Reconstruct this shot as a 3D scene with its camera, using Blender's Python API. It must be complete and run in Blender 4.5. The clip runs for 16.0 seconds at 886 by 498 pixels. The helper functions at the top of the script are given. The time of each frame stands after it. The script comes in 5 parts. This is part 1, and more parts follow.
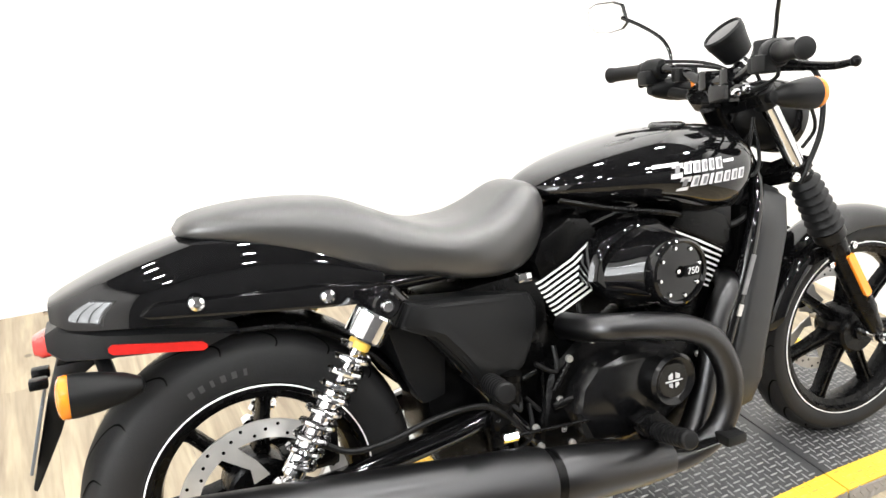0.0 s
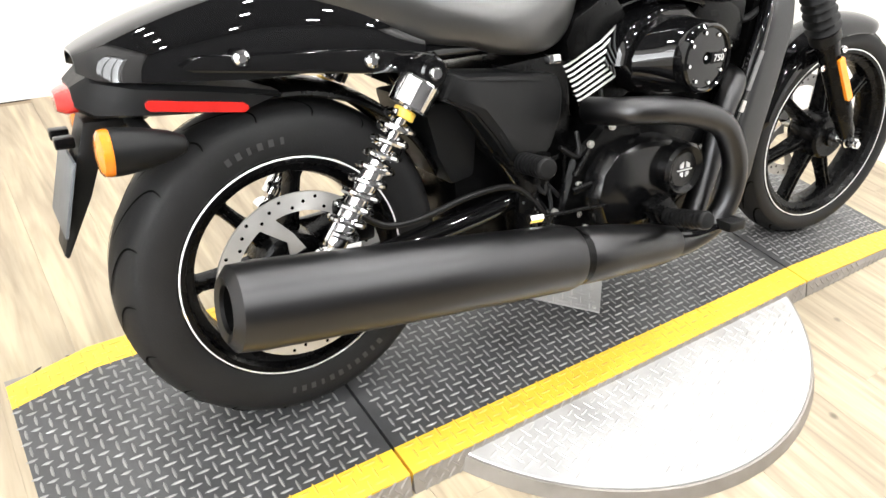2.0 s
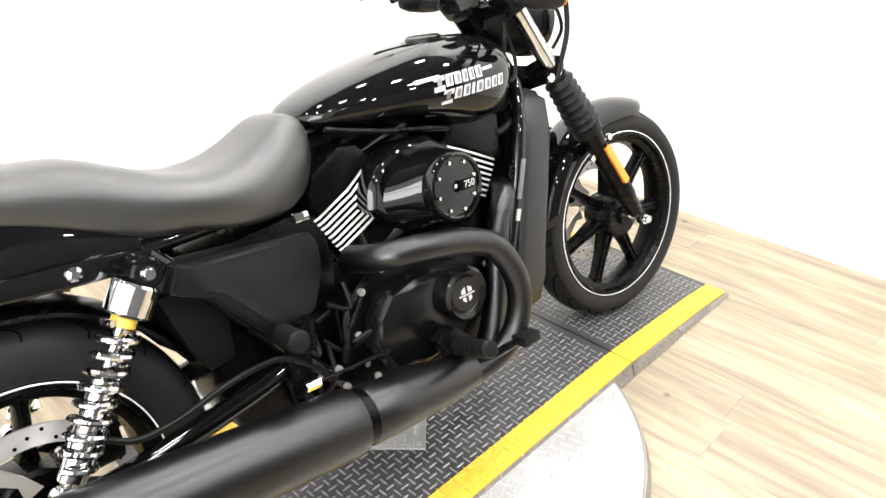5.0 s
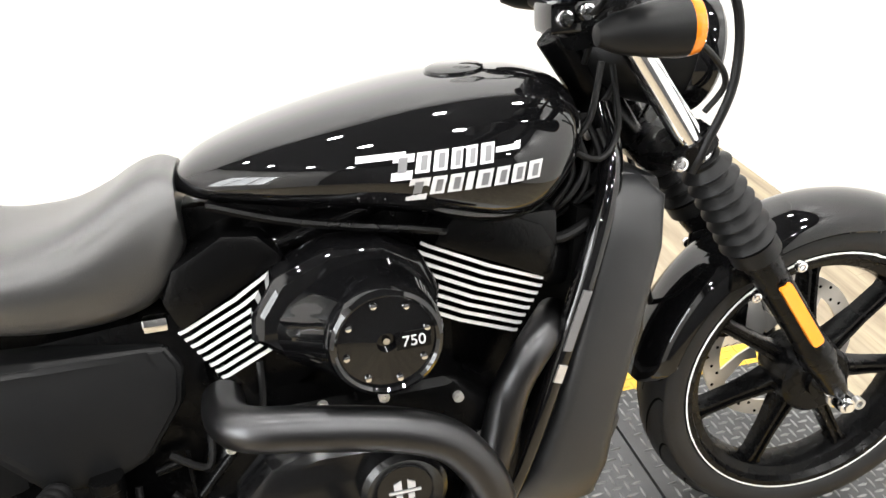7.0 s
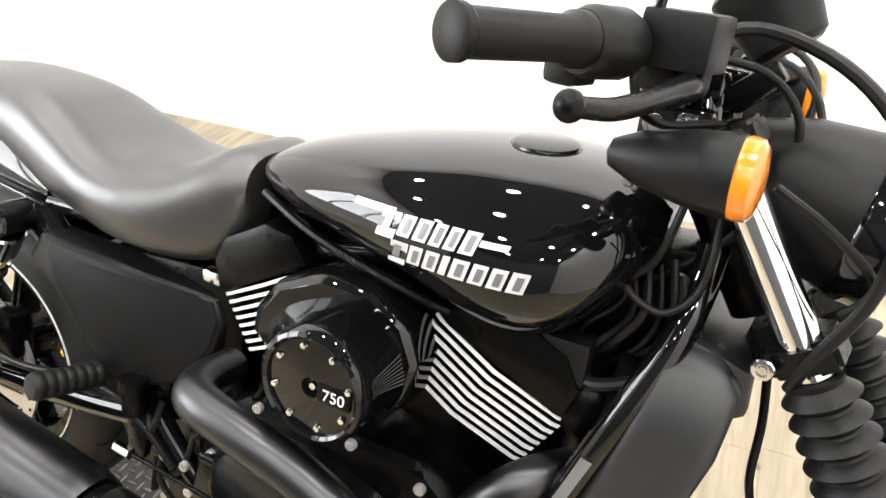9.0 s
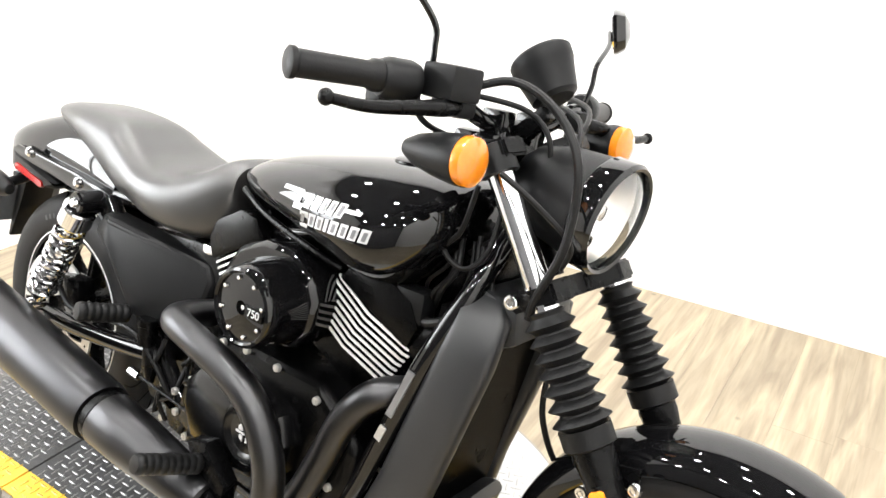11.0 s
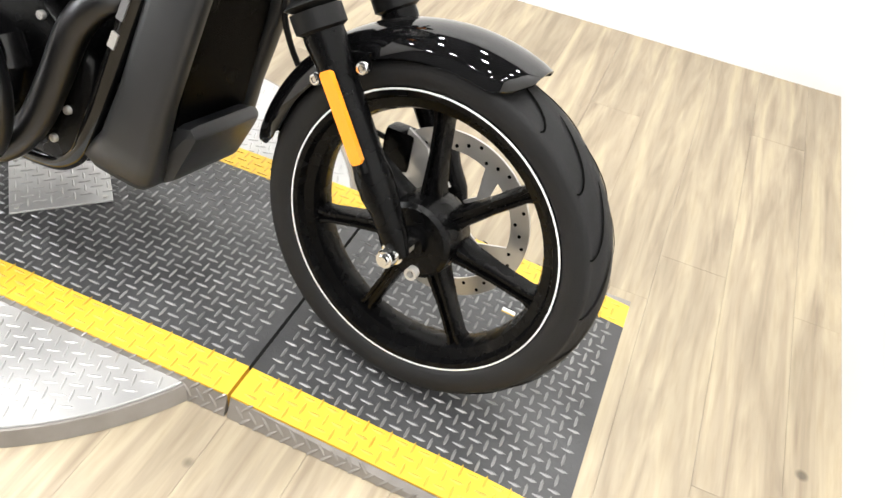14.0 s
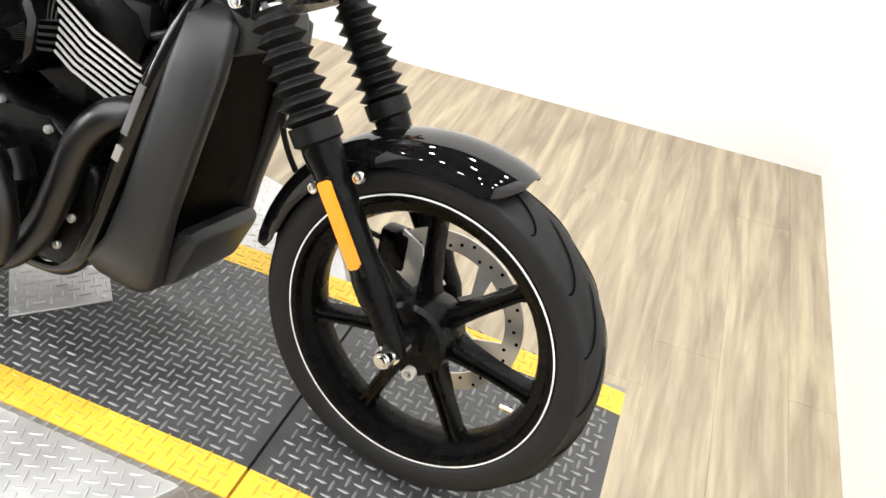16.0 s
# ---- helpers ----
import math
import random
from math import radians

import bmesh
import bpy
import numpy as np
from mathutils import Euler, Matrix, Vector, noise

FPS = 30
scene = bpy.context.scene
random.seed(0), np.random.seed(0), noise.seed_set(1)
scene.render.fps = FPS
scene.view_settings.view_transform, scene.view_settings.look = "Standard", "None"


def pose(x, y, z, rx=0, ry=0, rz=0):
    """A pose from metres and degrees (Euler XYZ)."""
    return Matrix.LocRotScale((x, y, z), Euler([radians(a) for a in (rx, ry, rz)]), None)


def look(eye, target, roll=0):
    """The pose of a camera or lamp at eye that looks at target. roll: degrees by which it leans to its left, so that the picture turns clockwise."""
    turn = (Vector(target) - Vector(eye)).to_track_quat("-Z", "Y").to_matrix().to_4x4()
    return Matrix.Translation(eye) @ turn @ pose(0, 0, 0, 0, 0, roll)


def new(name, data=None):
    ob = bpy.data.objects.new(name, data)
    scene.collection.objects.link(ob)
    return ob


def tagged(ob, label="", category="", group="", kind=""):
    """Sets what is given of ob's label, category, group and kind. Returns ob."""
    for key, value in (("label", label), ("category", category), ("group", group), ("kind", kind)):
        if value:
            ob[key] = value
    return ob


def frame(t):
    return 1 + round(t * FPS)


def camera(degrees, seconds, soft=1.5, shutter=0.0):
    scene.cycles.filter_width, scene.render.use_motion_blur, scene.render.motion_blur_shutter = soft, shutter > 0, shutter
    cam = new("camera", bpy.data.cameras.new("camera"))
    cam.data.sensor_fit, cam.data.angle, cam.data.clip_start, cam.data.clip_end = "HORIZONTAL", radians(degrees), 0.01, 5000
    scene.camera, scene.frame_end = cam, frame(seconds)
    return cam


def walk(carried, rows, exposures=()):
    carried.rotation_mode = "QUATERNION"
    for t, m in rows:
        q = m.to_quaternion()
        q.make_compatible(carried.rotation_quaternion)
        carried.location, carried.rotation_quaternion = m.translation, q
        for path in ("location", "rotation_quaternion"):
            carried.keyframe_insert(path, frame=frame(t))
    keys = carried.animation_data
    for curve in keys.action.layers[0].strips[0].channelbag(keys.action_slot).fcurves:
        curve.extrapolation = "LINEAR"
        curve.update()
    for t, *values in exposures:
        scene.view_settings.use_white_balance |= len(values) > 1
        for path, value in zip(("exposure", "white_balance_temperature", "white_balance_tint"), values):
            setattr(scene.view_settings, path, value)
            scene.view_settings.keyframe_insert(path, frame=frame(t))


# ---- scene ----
cam = camera(61.1, 16.0)
PATH = [
    (0, (-0.268, -1.0, 1.25), (0.623, 0.589, 0.425), 2.0),
    (0.5, (-0.402, -0.862, 1.249), (0.702, 0.546, 0.354), 2.0),
    (1, (-0.451, -0.854, 1.206), (0.626, 0.519, 0.229), 3.7),
    (1.5, (-0.476, -0.876, 1.142), (0.574, 0.432, 0.052), 6.0),
    (2, (-0.482, -0.908, 1.119), (0.543, 0.352, -0.048), 8.0),
    (2.5, (-0.458, -0.931, 1.118), (0.642, 0.275, -0.037), 8.1),
    (3, (-0.414, -0.96, 1.143), (0.819, 0.191, 0.069), 6.0),
    (3.5, (-0.398, -0.987, 1.153), (0.9, 0.134, 0.124), 5.9),
    (4, (-0.389, -0.967, 1.154), (0.946, 0.132, 0.148), 6.0),
    (4.5, (-0.351, -0.96, 1.19), (0.974, 0.166, 0.202), 4.5),
    (4.7, (-0.303, -0.969, 1.208), (1.022, 0.193, 0.264), 1.9),
    (6.8, (0.549, -0.719, 1.234), (1.2, 0.749, 0.041), 0.5),
    (7, (0.628, -0.713, 1.209), (1.139, 0.84, 0.056), -0.2),
    (7.5, (0.838, -0.769, 1.207), (1.03, 0.917, 0.148), 2.8),
    (8, (0.96, -0.695, 1.195), (0.908, 1.005, 0.142), 3.8),
    (8.5, (1.069, -0.571, 1.203), (0.697, 1.039, 0.076), 5.0),
    (8.7, (1.095, -0.567, 1.199), (0.576, 0.995, 0.062), 2.4),
    (10.8, (1.562, -0.747, 1.241), (0.523, 0.742, 0.403), 0.5),
    (11, (1.609, -0.785, 1.237), (0.618, 0.724, 0.377), 0.8),
    (11.5, (1.679, -0.823, 1.218), (0.797, 0.715, 0.293), 3.0),
    (12, (1.718, -0.826, 1.187), (0.956, 0.71, 0.157), 4.6),
    (12.5, (1.734, -0.839, 1.159), (1.075, 0.686, 0.045), 6.6),
    (13, (1.751, -0.841, 1.129), (1.19, 0.659, -0.069), 6.8),
    (13.5, (1.773, -0.834, 1.097), (1.312, 0.624, -0.192), 8.4),
    (14, (1.791, -0.846, 1.066), (1.401, 0.569, -0.293), 9.9),
    (14.5, (1.795, -0.848, 1.06), (1.44, 0.561, -0.314), 10.0),
    (15, (1.796, -0.851, 1.069), (1.428, 0.582, -0.278), 10.3),
    (15.5, (1.791, -0.85, 1.083), (1.407, 0.623, -0.214), 9.4),
    (16, (1.78, -0.842, 1.115), (1.345, 0.687, -0.098), 8.3),
]
walk(cam, [(t, look(eye, target, roll)) for t, eye, target, roll in PATH], [(0, -0.05), (2.0, 0.0), (4.7, 0.0), (7.0, 0.0), (8.7, 0.0), (11.0, 0.08), (12.5, -0.03), (14.0, -0.15), (16.0, -0.28)])

# ---- light ----
world = bpy.data.worlds.new("room_air")
world.use_nodes = True
world.node_tree.nodes["Background"].inputs[0].default_value = (0.8, 0.85, 0.9, 1)
world.node_tree.nodes["Background"].inputs[1].default_value = 0.02
scene.world = world
scene.view_settings.exposure = 0.0
LAMP_W = 16.5
LAMPS = [(x, y) for y in (-2.45, -1.25, -0.1, 1.0) for x in (-0.75, 0.3, 1.2, 2.0)]
CEIL = 2.75


# ---- materials ----
def mat(name, color, rough=0.5, metal=0.0, coat=0.0, var=0.0, scale=30.0, bump=0.0, bscale=200.0, rvar=0.0, spec=0.5):
    m = bpy.data.materials.new(name)
    m.use_nodes = True
    nt = m.node_tree
    b = nt.nodes["Principled BSDF"]
    b.inputs["Base Color"].default_value = (*color, 1)
    b.inputs["Roughness"].default_value = rough
    b.inputs["Metallic"].default_value = metal
    b.inputs["Specular IOR Level"].default_value = spec
    b.inputs["Coat Weight"].default_value = coat
    b.inputs["Coat Roughness"].default_value = 0.03
    tc = nt.nodes.new("ShaderNodeTexCoord")
    if var or rvar:
        n1 = nt.nodes.new("ShaderNodeTexNoise")
        n1.inputs["Scale"].default_value = scale
        n1.inputs["Detail"].default_value = 6
        nt.links.new(tc.outputs["Object"], n1.inputs["Vector"])
        if var:
            mx = nt.nodes.new("ShaderNodeMix")
            mx.data_type = "RGBA"
            mx.inputs["A"].default_value = (*[c * (1 - var) for c in color], 1)
            mx.inputs["B"].default_value = (*[min(1, c * (1 + var)) for c in color], 1)
            nt.links.new(n1.outputs["Fac"], mx.inputs["Factor"])
            nt.links.new(mx.outputs["Result"], b.inputs["Base Color"])
        if rvar:
            mr = nt.nodes.new("ShaderNodeMapRange")
            mr.inputs["To Min"].default_value = max(0, rough - rvar)
            mr.inputs["To Max"].default_value = rough + rvar
            nt.links.new(n1.outputs["Fac"], mr.inputs["Value"])
            nt.links.new(mr.outputs["Result"], b.inputs["Roughness"])
    if bump:
        n2 = nt.nodes.new("ShaderNodeTexNoise")
        n2.inputs["Scale"].default_value = bscale
        n2.inputs["Detail"].default_value = 4
        bp = nt.nodes.new("ShaderNodeBump")
        bp.inputs["Strength"].default_value = bump
        bp.inputs["Distance"].default_value = 0.002
        nt.links.new(tc.outputs["Object"], n2.inputs["Vector"])
        nt.links.new(n2.outputs["Fac"], bp.inputs["Height"])
        nt.links.new(bp.outputs["Normal"], b.inputs["Normal"])
    return m


def lens_mat(name, color, rough=0.15, trans=0.35):
    m = mat(name, color, rough, coat=0.6, var=0.15, scale=90, bump=0.3, bscale=160)
    m.node_tree.nodes["Principled BSDF"].inputs["Transmission Weight"].default_value = trans
    return m


def wood_mat():
    m = bpy.data.materials.new("vinyl_plank")
    m.use_nodes = True
    nt = m.node_tree
    b = nt.nodes["Principled BSDF"]
    N, K = nt.nodes.new, nt.links.new
    tc, info, geo = N("ShaderNodeTexCoord"), N("ShaderNodeObjectInfo"), N("ShaderNodeNewGeometry")
    add = N("ShaderNodeVectorMath")
    add.operation = "MULTIPLY_ADD"
    add.inputs[1].default_value = (15.0, 1.3, 1.0)
    off = N("ShaderNodeMath")
    off.operation = "MULTIPLY"
    off.inputs[1].default_value = 0.35
    K(info.outputs["Random"], off.inputs[0])
    K(geo.outputs["Position"], add.inputs[0])
    K(off.outputs[0], add.inputs[2])
    n1 = N("ShaderNodeTexNoise")
    n1.inputs["Scale"].default_value, n1.inputs["Detail"].default_value, n1.inputs["Distortion"].default_value = 1.3, 7, 1.2
    n2 = N("ShaderNodeTexNoise")
    n2.inputs["Scale"].default_value, n2.inputs["Detail"].default_value = 7.0, 8
    K(add.outputs[0], n1.inputs["Vector"])
    K(add.outputs[0], n2.inputs["Vector"])
    r = N("ShaderNodeValToRGB")
    r.color_ramp.elements[0].position, r.color_ramp.elements[0].color = 0.3, (0.235, 0.190, 0.135, 1)
    r.color_ramp.elements[1].position, r.color_ramp.elements[1].color = 0.66, (0.43, 0.365, 0.25, 1)
    mid = r.color_ramp.elements.new(0.48)
    mid.color = (0.33, 0.275, 0.195, 1)
    K(n1.outputs["Fac"], r.inputs["Fac"])
    fine = N("ShaderNodeMix")
    fine.data_type, fine.blend_type = "RGBA", "MULTIPLY"
    fine.inputs["Factor"].default_value = 0.32
    r2 = N("ShaderNodeValToRGB")
    r2.color_ramp.elements[0].position, r2.color_ramp.elements[0].color = 0.32, (0.66, 0.60, 0.54, 1)
    r2.color_ramp.elements[1].position, r2.color_ramp.elements[1].color = 0.55, (1, 1, 1, 1)
    K(n2.outputs["Fac"], r2.inputs["Fac"])
    K(r.outputs["Color"], fine.inputs["A"])
    K(r2.outputs["Color"], fine.inputs["B"])
    hsv = N("ShaderNodeHueSaturation")
    mr = N("ShaderNodeMapRange")
    mr.inputs["To Min"].default_value, mr.inputs["To Max"].default_value = 0.95, 1.05
    K(info.outputs["Random"], mr.inputs["Value"])
    K(mr.outputs["Result"], hsv.inputs["Value"])
    K(fine.outputs["Result"], hsv.inputs["Color"])
    # sparse dark knots and scuffs
    v = N("ShaderNodeTexVoronoi")
    v.inputs["Scale"].default_value = 5.0
    K(geo.outputs["Position"], v.inputs["Vector"])
    kn = N("ShaderNodeMapRange")
    kn.inputs["From Min"].default_value, kn.inputs["From Max"].default_value = 0.035, 0.07
    kn.inputs["To Min"].default_value = 0.45
    K(v.outputs["Distance"], kn.inputs["Value"])
    km = N("ShaderNodeMix")
    km.data_type, km.blend_type = "RGBA", "MULTIPLY"
    km.inputs["Factor"].default_value = 1.0
    K(hsv.outputs["Color"], km.inputs["A"])
    K(kn.outputs["Result"], km.inputs["B"])
    K(km.outputs["Result"], b.inputs["Base Color"])
    b.inputs["Roughness"].default_value = 0.42
    bp = N("ShaderNodeBump")
    bp.inputs["Strength"].default_value, bp.inputs["Distance"].default_value = 0.15, 0.001
    K(n2.outputs["Fac"], bp.inputs["Height"])
    K(bp.outputs["Normal"], b.inputs["Normal"])
    return m


def tyre_mat():
    m = mat("tyre_rubber", (0.013, 0.013, 0.0135), 0.56, var=0.25, scale=25, bump=0.2, bscale=300, rvar=0.08, spec=0.22)
    return m


GLOSS = mat("gloss_black_paint", (0.003, 0.003, 0.0033), 0.3, coat=1.0, spec=0.0)
SATIN = mat("satin_black_paint", (0.0025, 0.0025, 0.0027), 0.27, var=0.12, scale=40, rvar=0.05, spec=0.13)
MATTE = mat("matte_black_plastic", (0.0045, 0.0047, 0.005), 0.42, var=0.12, scale=50, bump=0.12, bscale=700, rvar=0.06, spec=0.2)
DARK = mat("black_engine_casting", (0.0014, 0.0014, 0.0015), 0.26, bump=0.2, bscale=250, rvar=0.06, scale=20, spec=0.14)
EXH = mat("satin_black_exhaust", (0.060, 0.060, 0.062), 0.34, metal=1.0, var=0.06, scale=5, rvar=0.03)
RUBBER = mat("black_rubber", (0.005, 0.005, 0.0052), 0.44, var=0.2, scale=60, bump=0.15, bscale=400, spec=0.2)
TYRE = tyre_mat()
SEAT = mat("black_vinyl", (0.021, 0.0206, 0.0202), 0.30, var=0.1, scale=25, bump=0.2, bscale=600, rvar=0.04, spec=0.95)
CHROME = mat("chrome", (0.78, 0.78, 0.79), 0.09, metal=1.0, rvar=0.04, scale=40)
STEEL = mat("bare_steel", (0.58, 0.57, 0.55), 0.36, metal=0.7, var=0.15, scale=40, rvar=0.1)
ALU = mat("machined_aluminium", (0.88, 0.88, 0.88), 0.38, metal=0.3)
AMBER = lens_mat("amber_lens", (0.95, 0.27, 0.01))
ORANGE = mat("orange_reflector", (0.95, 0.30, 0.02), 0.25, coat=0.5, bump=0.2, bscale=500)
RED = lens_mat("red_lens", (0.62, 0.02, 0.015))
WHITE = mat("white_pinstripe", (0.82, 0.82, 0.82), 0.35)
SILVER = mat("silver_decal", (0.55, 0.55, 0.56), 0.35, metal=0.2)
GREYDEC = mat("grey_decal", (0.16, 0.16, 0.165), 0.3, metal=0.3)
YTAG = mat("yellow_tag", (0.75, 0.5, 0.08), 0.4)
WALL = mat("white_wall_paint", (0.88, 0.88, 0.88), 0.6, var=0.015, scale=2, bump=0.05, bscale=120)
CEILM = mat("grey_ceiling", (0.07, 0.07, 0.073), 0.8, var=0.05, scale=3)
SOUTH = mat("dark_room_stand_in", (0.065, 0.065, 0.068), 0.7, var=0.2, scale=2)
PLAT = mat("dark_tread_paint", (0.052, 0.053, 0.055), 0.40, var=0.45, scale=11, bump=0.25, bscale=150, rvar=0.12)
YEL = mat("yellow_safety_paint", (0.80, 0.50, 0.045), 0.42, var=0.14, scale=12, bump=0.15, bscale=150)
TREAD = mat("tread_plate_steel", (0.50, 0.50, 0.495), 0.36, metal=0.5, var=0.25, scale=9, rvar=0.1)
UNDER = mat("plank_underlay", (0.24, 0.185, 0.125), 0.8, var=0.2)
LUG = mat("worn_dark_tread", (0.24, 0.24, 0.24), 0.34, metal=0.45, var=0.5, scale=16, rvar=0.1)
YLUG = mat("worn_yellow_tread", (0.66, 0.40, 0.045), 0.36, var=0.35, scale=25)
SEMI = mat("semi_gloss_black", (0.0035, 0.0035, 0.0038), 0.2, rvar=0.05, scale=30, spec=0.4)
TREADD = mat("worn_tread_plate", (0.27, 0.25, 0.23), 0.45, metal=0.5, var=0.35, scale=16, rvar=0.1)
SHROUD = mat("dark_grey_plastic", (0.013, 0.0136, 0.0146), 0.42, var=0.1, scale=20, bump=0.1, bscale=700, rvar=0.05)
PLANK = wood_mat()
GLASS = mat("clear_lens", (0.95, 0.95, 0.95), 0.02)
GLASS.node_tree.nodes["Principled BSDF"].inputs["Transmission Weight"].default_value = 1.0
REFLECTOR = mat("lamp_reflector", (0.9, 0.9, 0.9), 0.3, metal=0.9, bump=1.0, bscale=34)
MIRROR = mat("mirror_glass", (0.9, 0.9, 0.9), 0.01, metal=1.0)
PLATEM = mat("plate_back", (0.09, 0.1, 0.11), 0.4, var=0.3, scale=60)


# ---- mesh helpers ----
def finish(name, bm, material, angle=0.6):
    bmesh.ops.remove_doubles(bm, verts=bm.verts, dist=1e-5)
    bmesh.ops.recalc_face_normals(bm, faces=bm.faces)
    for f in bm.faces:
        f.smooth = True
    for e in bm.edges:
        e.smooth = len(e.link_faces) == 2 and e.calc_face_angle(0) < angle
    me = bpy.data.meshes.new(name)
    bm.to_mesh(me)
    bm.free()
    me.materials.append(material)
    return me


def part(name, bm, material, parent, label="", m=None, angle=0.6):
    if m is not None:
        bm.transform(m)
    ob = new(name, finish(name, bm, material, angle))
    ob.parent = parent
    if label:
        tagged(ob, label)
    return ob


def thing(name, bm, material, label, category, kind="", group="", angle=0.6):
    return tagged(new(name, finish(name, bm, material, angle)), label, category, group, kind)


def box(x0, x1, y0, y1, z0, z1, bevel=0.0, seg=2, bm=None):
    own = bmesh.new()
    bmesh.ops.create_cube(own, size=1)
    own.transform(Matrix.LocRotScale(((x0 + x1) / 2, (y0 + y1) / 2, (z0 + z1) / 2), None, (x1 - x0, y1 - y0, z1 - z0)))
    if bevel:
        bmesh.ops.bevel(own, geom=own.edges[:], offset=bevel, segments=seg, profile=0.6, affect="EDGES")
    return join(bm, own)


def join(bm, own):
    if bm is None:
        return own
    tmp = bpy.data.meshes.new("tmp")
    own.to_mesh(tmp)
    own.free()
    bm.from_mesh(tmp)
    bpy.data.meshes.remove(tmp)
    return bm


def frame_to(d):
    """A turn whose z axis is d."""
    return Vector(d).normalized().to_track_quat("Z", "Y").to_matrix().to_4x4()


def lathe(profile, origin=(0, 0, 0), axis=(0, 0, 1), seg=32, bm=None):
    """Turns (radius, along) pairs round an axis."""
    own = bmesh.new()
    m = Matrix.Translation(origin) @ frame_to(axis)
    rings = []
    for r, h in profile:
        if r < 1e-6:
            rings.append([own.verts.new(m @ Vector((0, 0, h)))])
        else:
            rings.append([own.verts.new(m @ Vector((r * math.cos(2 * math.pi * k / seg), r * math.sin(2 * math.pi * k / seg), h))) for k in range(seg)])
    for a, b in zip(rings, rings[1:]):
        for k in range(seg):
            q = [a[k % len(a)], a[(k + 1) % len(a)], b[(k + 1) % len(b)], b[k % len(b)]]
            q = list(dict.fromkeys(q))
            if len(q) > 2:
                own.faces.new(q)
    return join(bm, own)


def cyl(p, q, r, r2=None, seg=20, bm=None, bev=0.0):
    p, q = Vector(p), Vector(q)
    n, r2 = (q - p).length, r if r2 is None else r2
    b = min(bev, n / 3)
    prof = [(0, 0), (r - b, 0), (r, b), (r2, n - b), (r2 - b, n), (0, n)] if b else [(0, 0), (r, 0), (r2, n), (0, n)]
    return lathe(prof, p, q - p, seg, bm)


def smooth_path(pts, per=6):
    pts = [Vector(p) for p in pts]
    out = []
    for k in range(len(pts) - 1):
        a, b, c, d = pts[max(k - 1, 0)], pts[k], pts[k + 1], pts[min(k + 2, len(pts) - 1)]
        for s in range(per):
            t = s / per
            out.append(0.5 * (2 * b + (c - a) * t + (2 * a - 5 * b + 4 * c - d) * t * t + (3 * b - a - 3 * c + d) * t ** 3))
    out.append(pts[-1])
    return out


def tube(pts, r, per=6, seg=12, bm=None, radii=None):
    """A round tube along a smooth path."""
    own = bmesh.new()
    path = smooth_path(pts, per) if len(pts) > 2 else [Vector(p) for p in pts]
    n = len(path)
    up, rings = None, []
    for k, p in enumerate(path):
        d = (path[min(k + 1, n - 1)] - path[max(k - 1, 0)]).normalized()
        if up is None:
            up = d.orthogonal().normalized()
        up = (up - d * up.dot(d)).normalized()
        side = d.cross(up)
        rr = r
        if radii:
            f = k / (n - 1) * (len(radii) - 1)
            i = min(int(f), len(radii) - 2)
            rr = radii[i] + (radii[i + 1] - radii[i]) * (f - i)
        rings.append([own.verts.new(p + rr * (math.cos(a) * up + math.sin(a) * side)) for a in (2 * math.pi * s / seg for s in range(seg))])
    for a, b in zip(rings, rings[1:]):
        for s in range(seg):
            own.faces.new((a[s], a[(s + 1) % seg], b[(s + 1) % seg], b[s]))
    own.faces.new(rings[0][::-1])
    own.faces.new(rings[-1])
    return join(bm, own)


def loft(rings, closed=True, cap=True, bm=None):
    own = bmesh.new()
    vs = [[own.verts.new(p) for p in ring] for ring in rings]
    n = len(vs[0])
    for a, b in zip(vs, vs[1:]):
        for s in range(n if closed else n - 1):
            own.faces.new((a[s], a[(s + 1) % n], b[(s + 1) % n], b[s]))
    if cap and closed:
        own.faces.new(vs[0][::-1])
        own.faces.new(vs[-1])
    return join(bm, own)


def slab(outline, y0, y1, bevel=0.0, seg=2, bm=None):
    """A plate with an (x, z) outline between two y."""
    own = bmesh.new()
    a = [own.verts.new((x, y0, z)) for x, z in outline]
    b = [own.verts.new((x, y1, z)) for x, z in outline]
    n = len(a)
    own.faces.new(a)
    own.faces.new(b[::-1])
    for k in range(n):
        own.faces.new((a[k], b[k], b[(k + 1) % n], a[(k + 1) % n]))
    bmesh.ops.recalc_face_normals(own, faces=own.faces)
    if bevel:
        bmesh.ops.bevel(own, geom=own.edges[:], offset=bevel, segments=seg, profile=0.6, affect="EDGES")
    return join(bm, own)


def flat(poly, z0, z1, bm=None, bevel=0.0):
    """A plate with an (x, y) outline; z values may be numbers or functions of x and y."""
    own = bmesh.new()
    top = [own.verts.new((x, y, z1(x, y) if callable(z1) else z1)) for x, y in poly]
    low = [own.verts.new((x, y, z0)) for x, y in poly]
    n = len(top)
    own.faces.new(top)
    own.faces.new(low[::-1])
    for k in range(n):
        own.faces.new((top[k], low[k], low[(k + 1) % n], top[(k + 1) % n]))
    bmesh.ops.recalc_face_normals(own, faces=own.faces)
    if bevel:
        bmesh.ops.bevel(own, geom=own.edges[:], offset=bevel, segments=1, affect="EDGES")
    return join(bm, own)


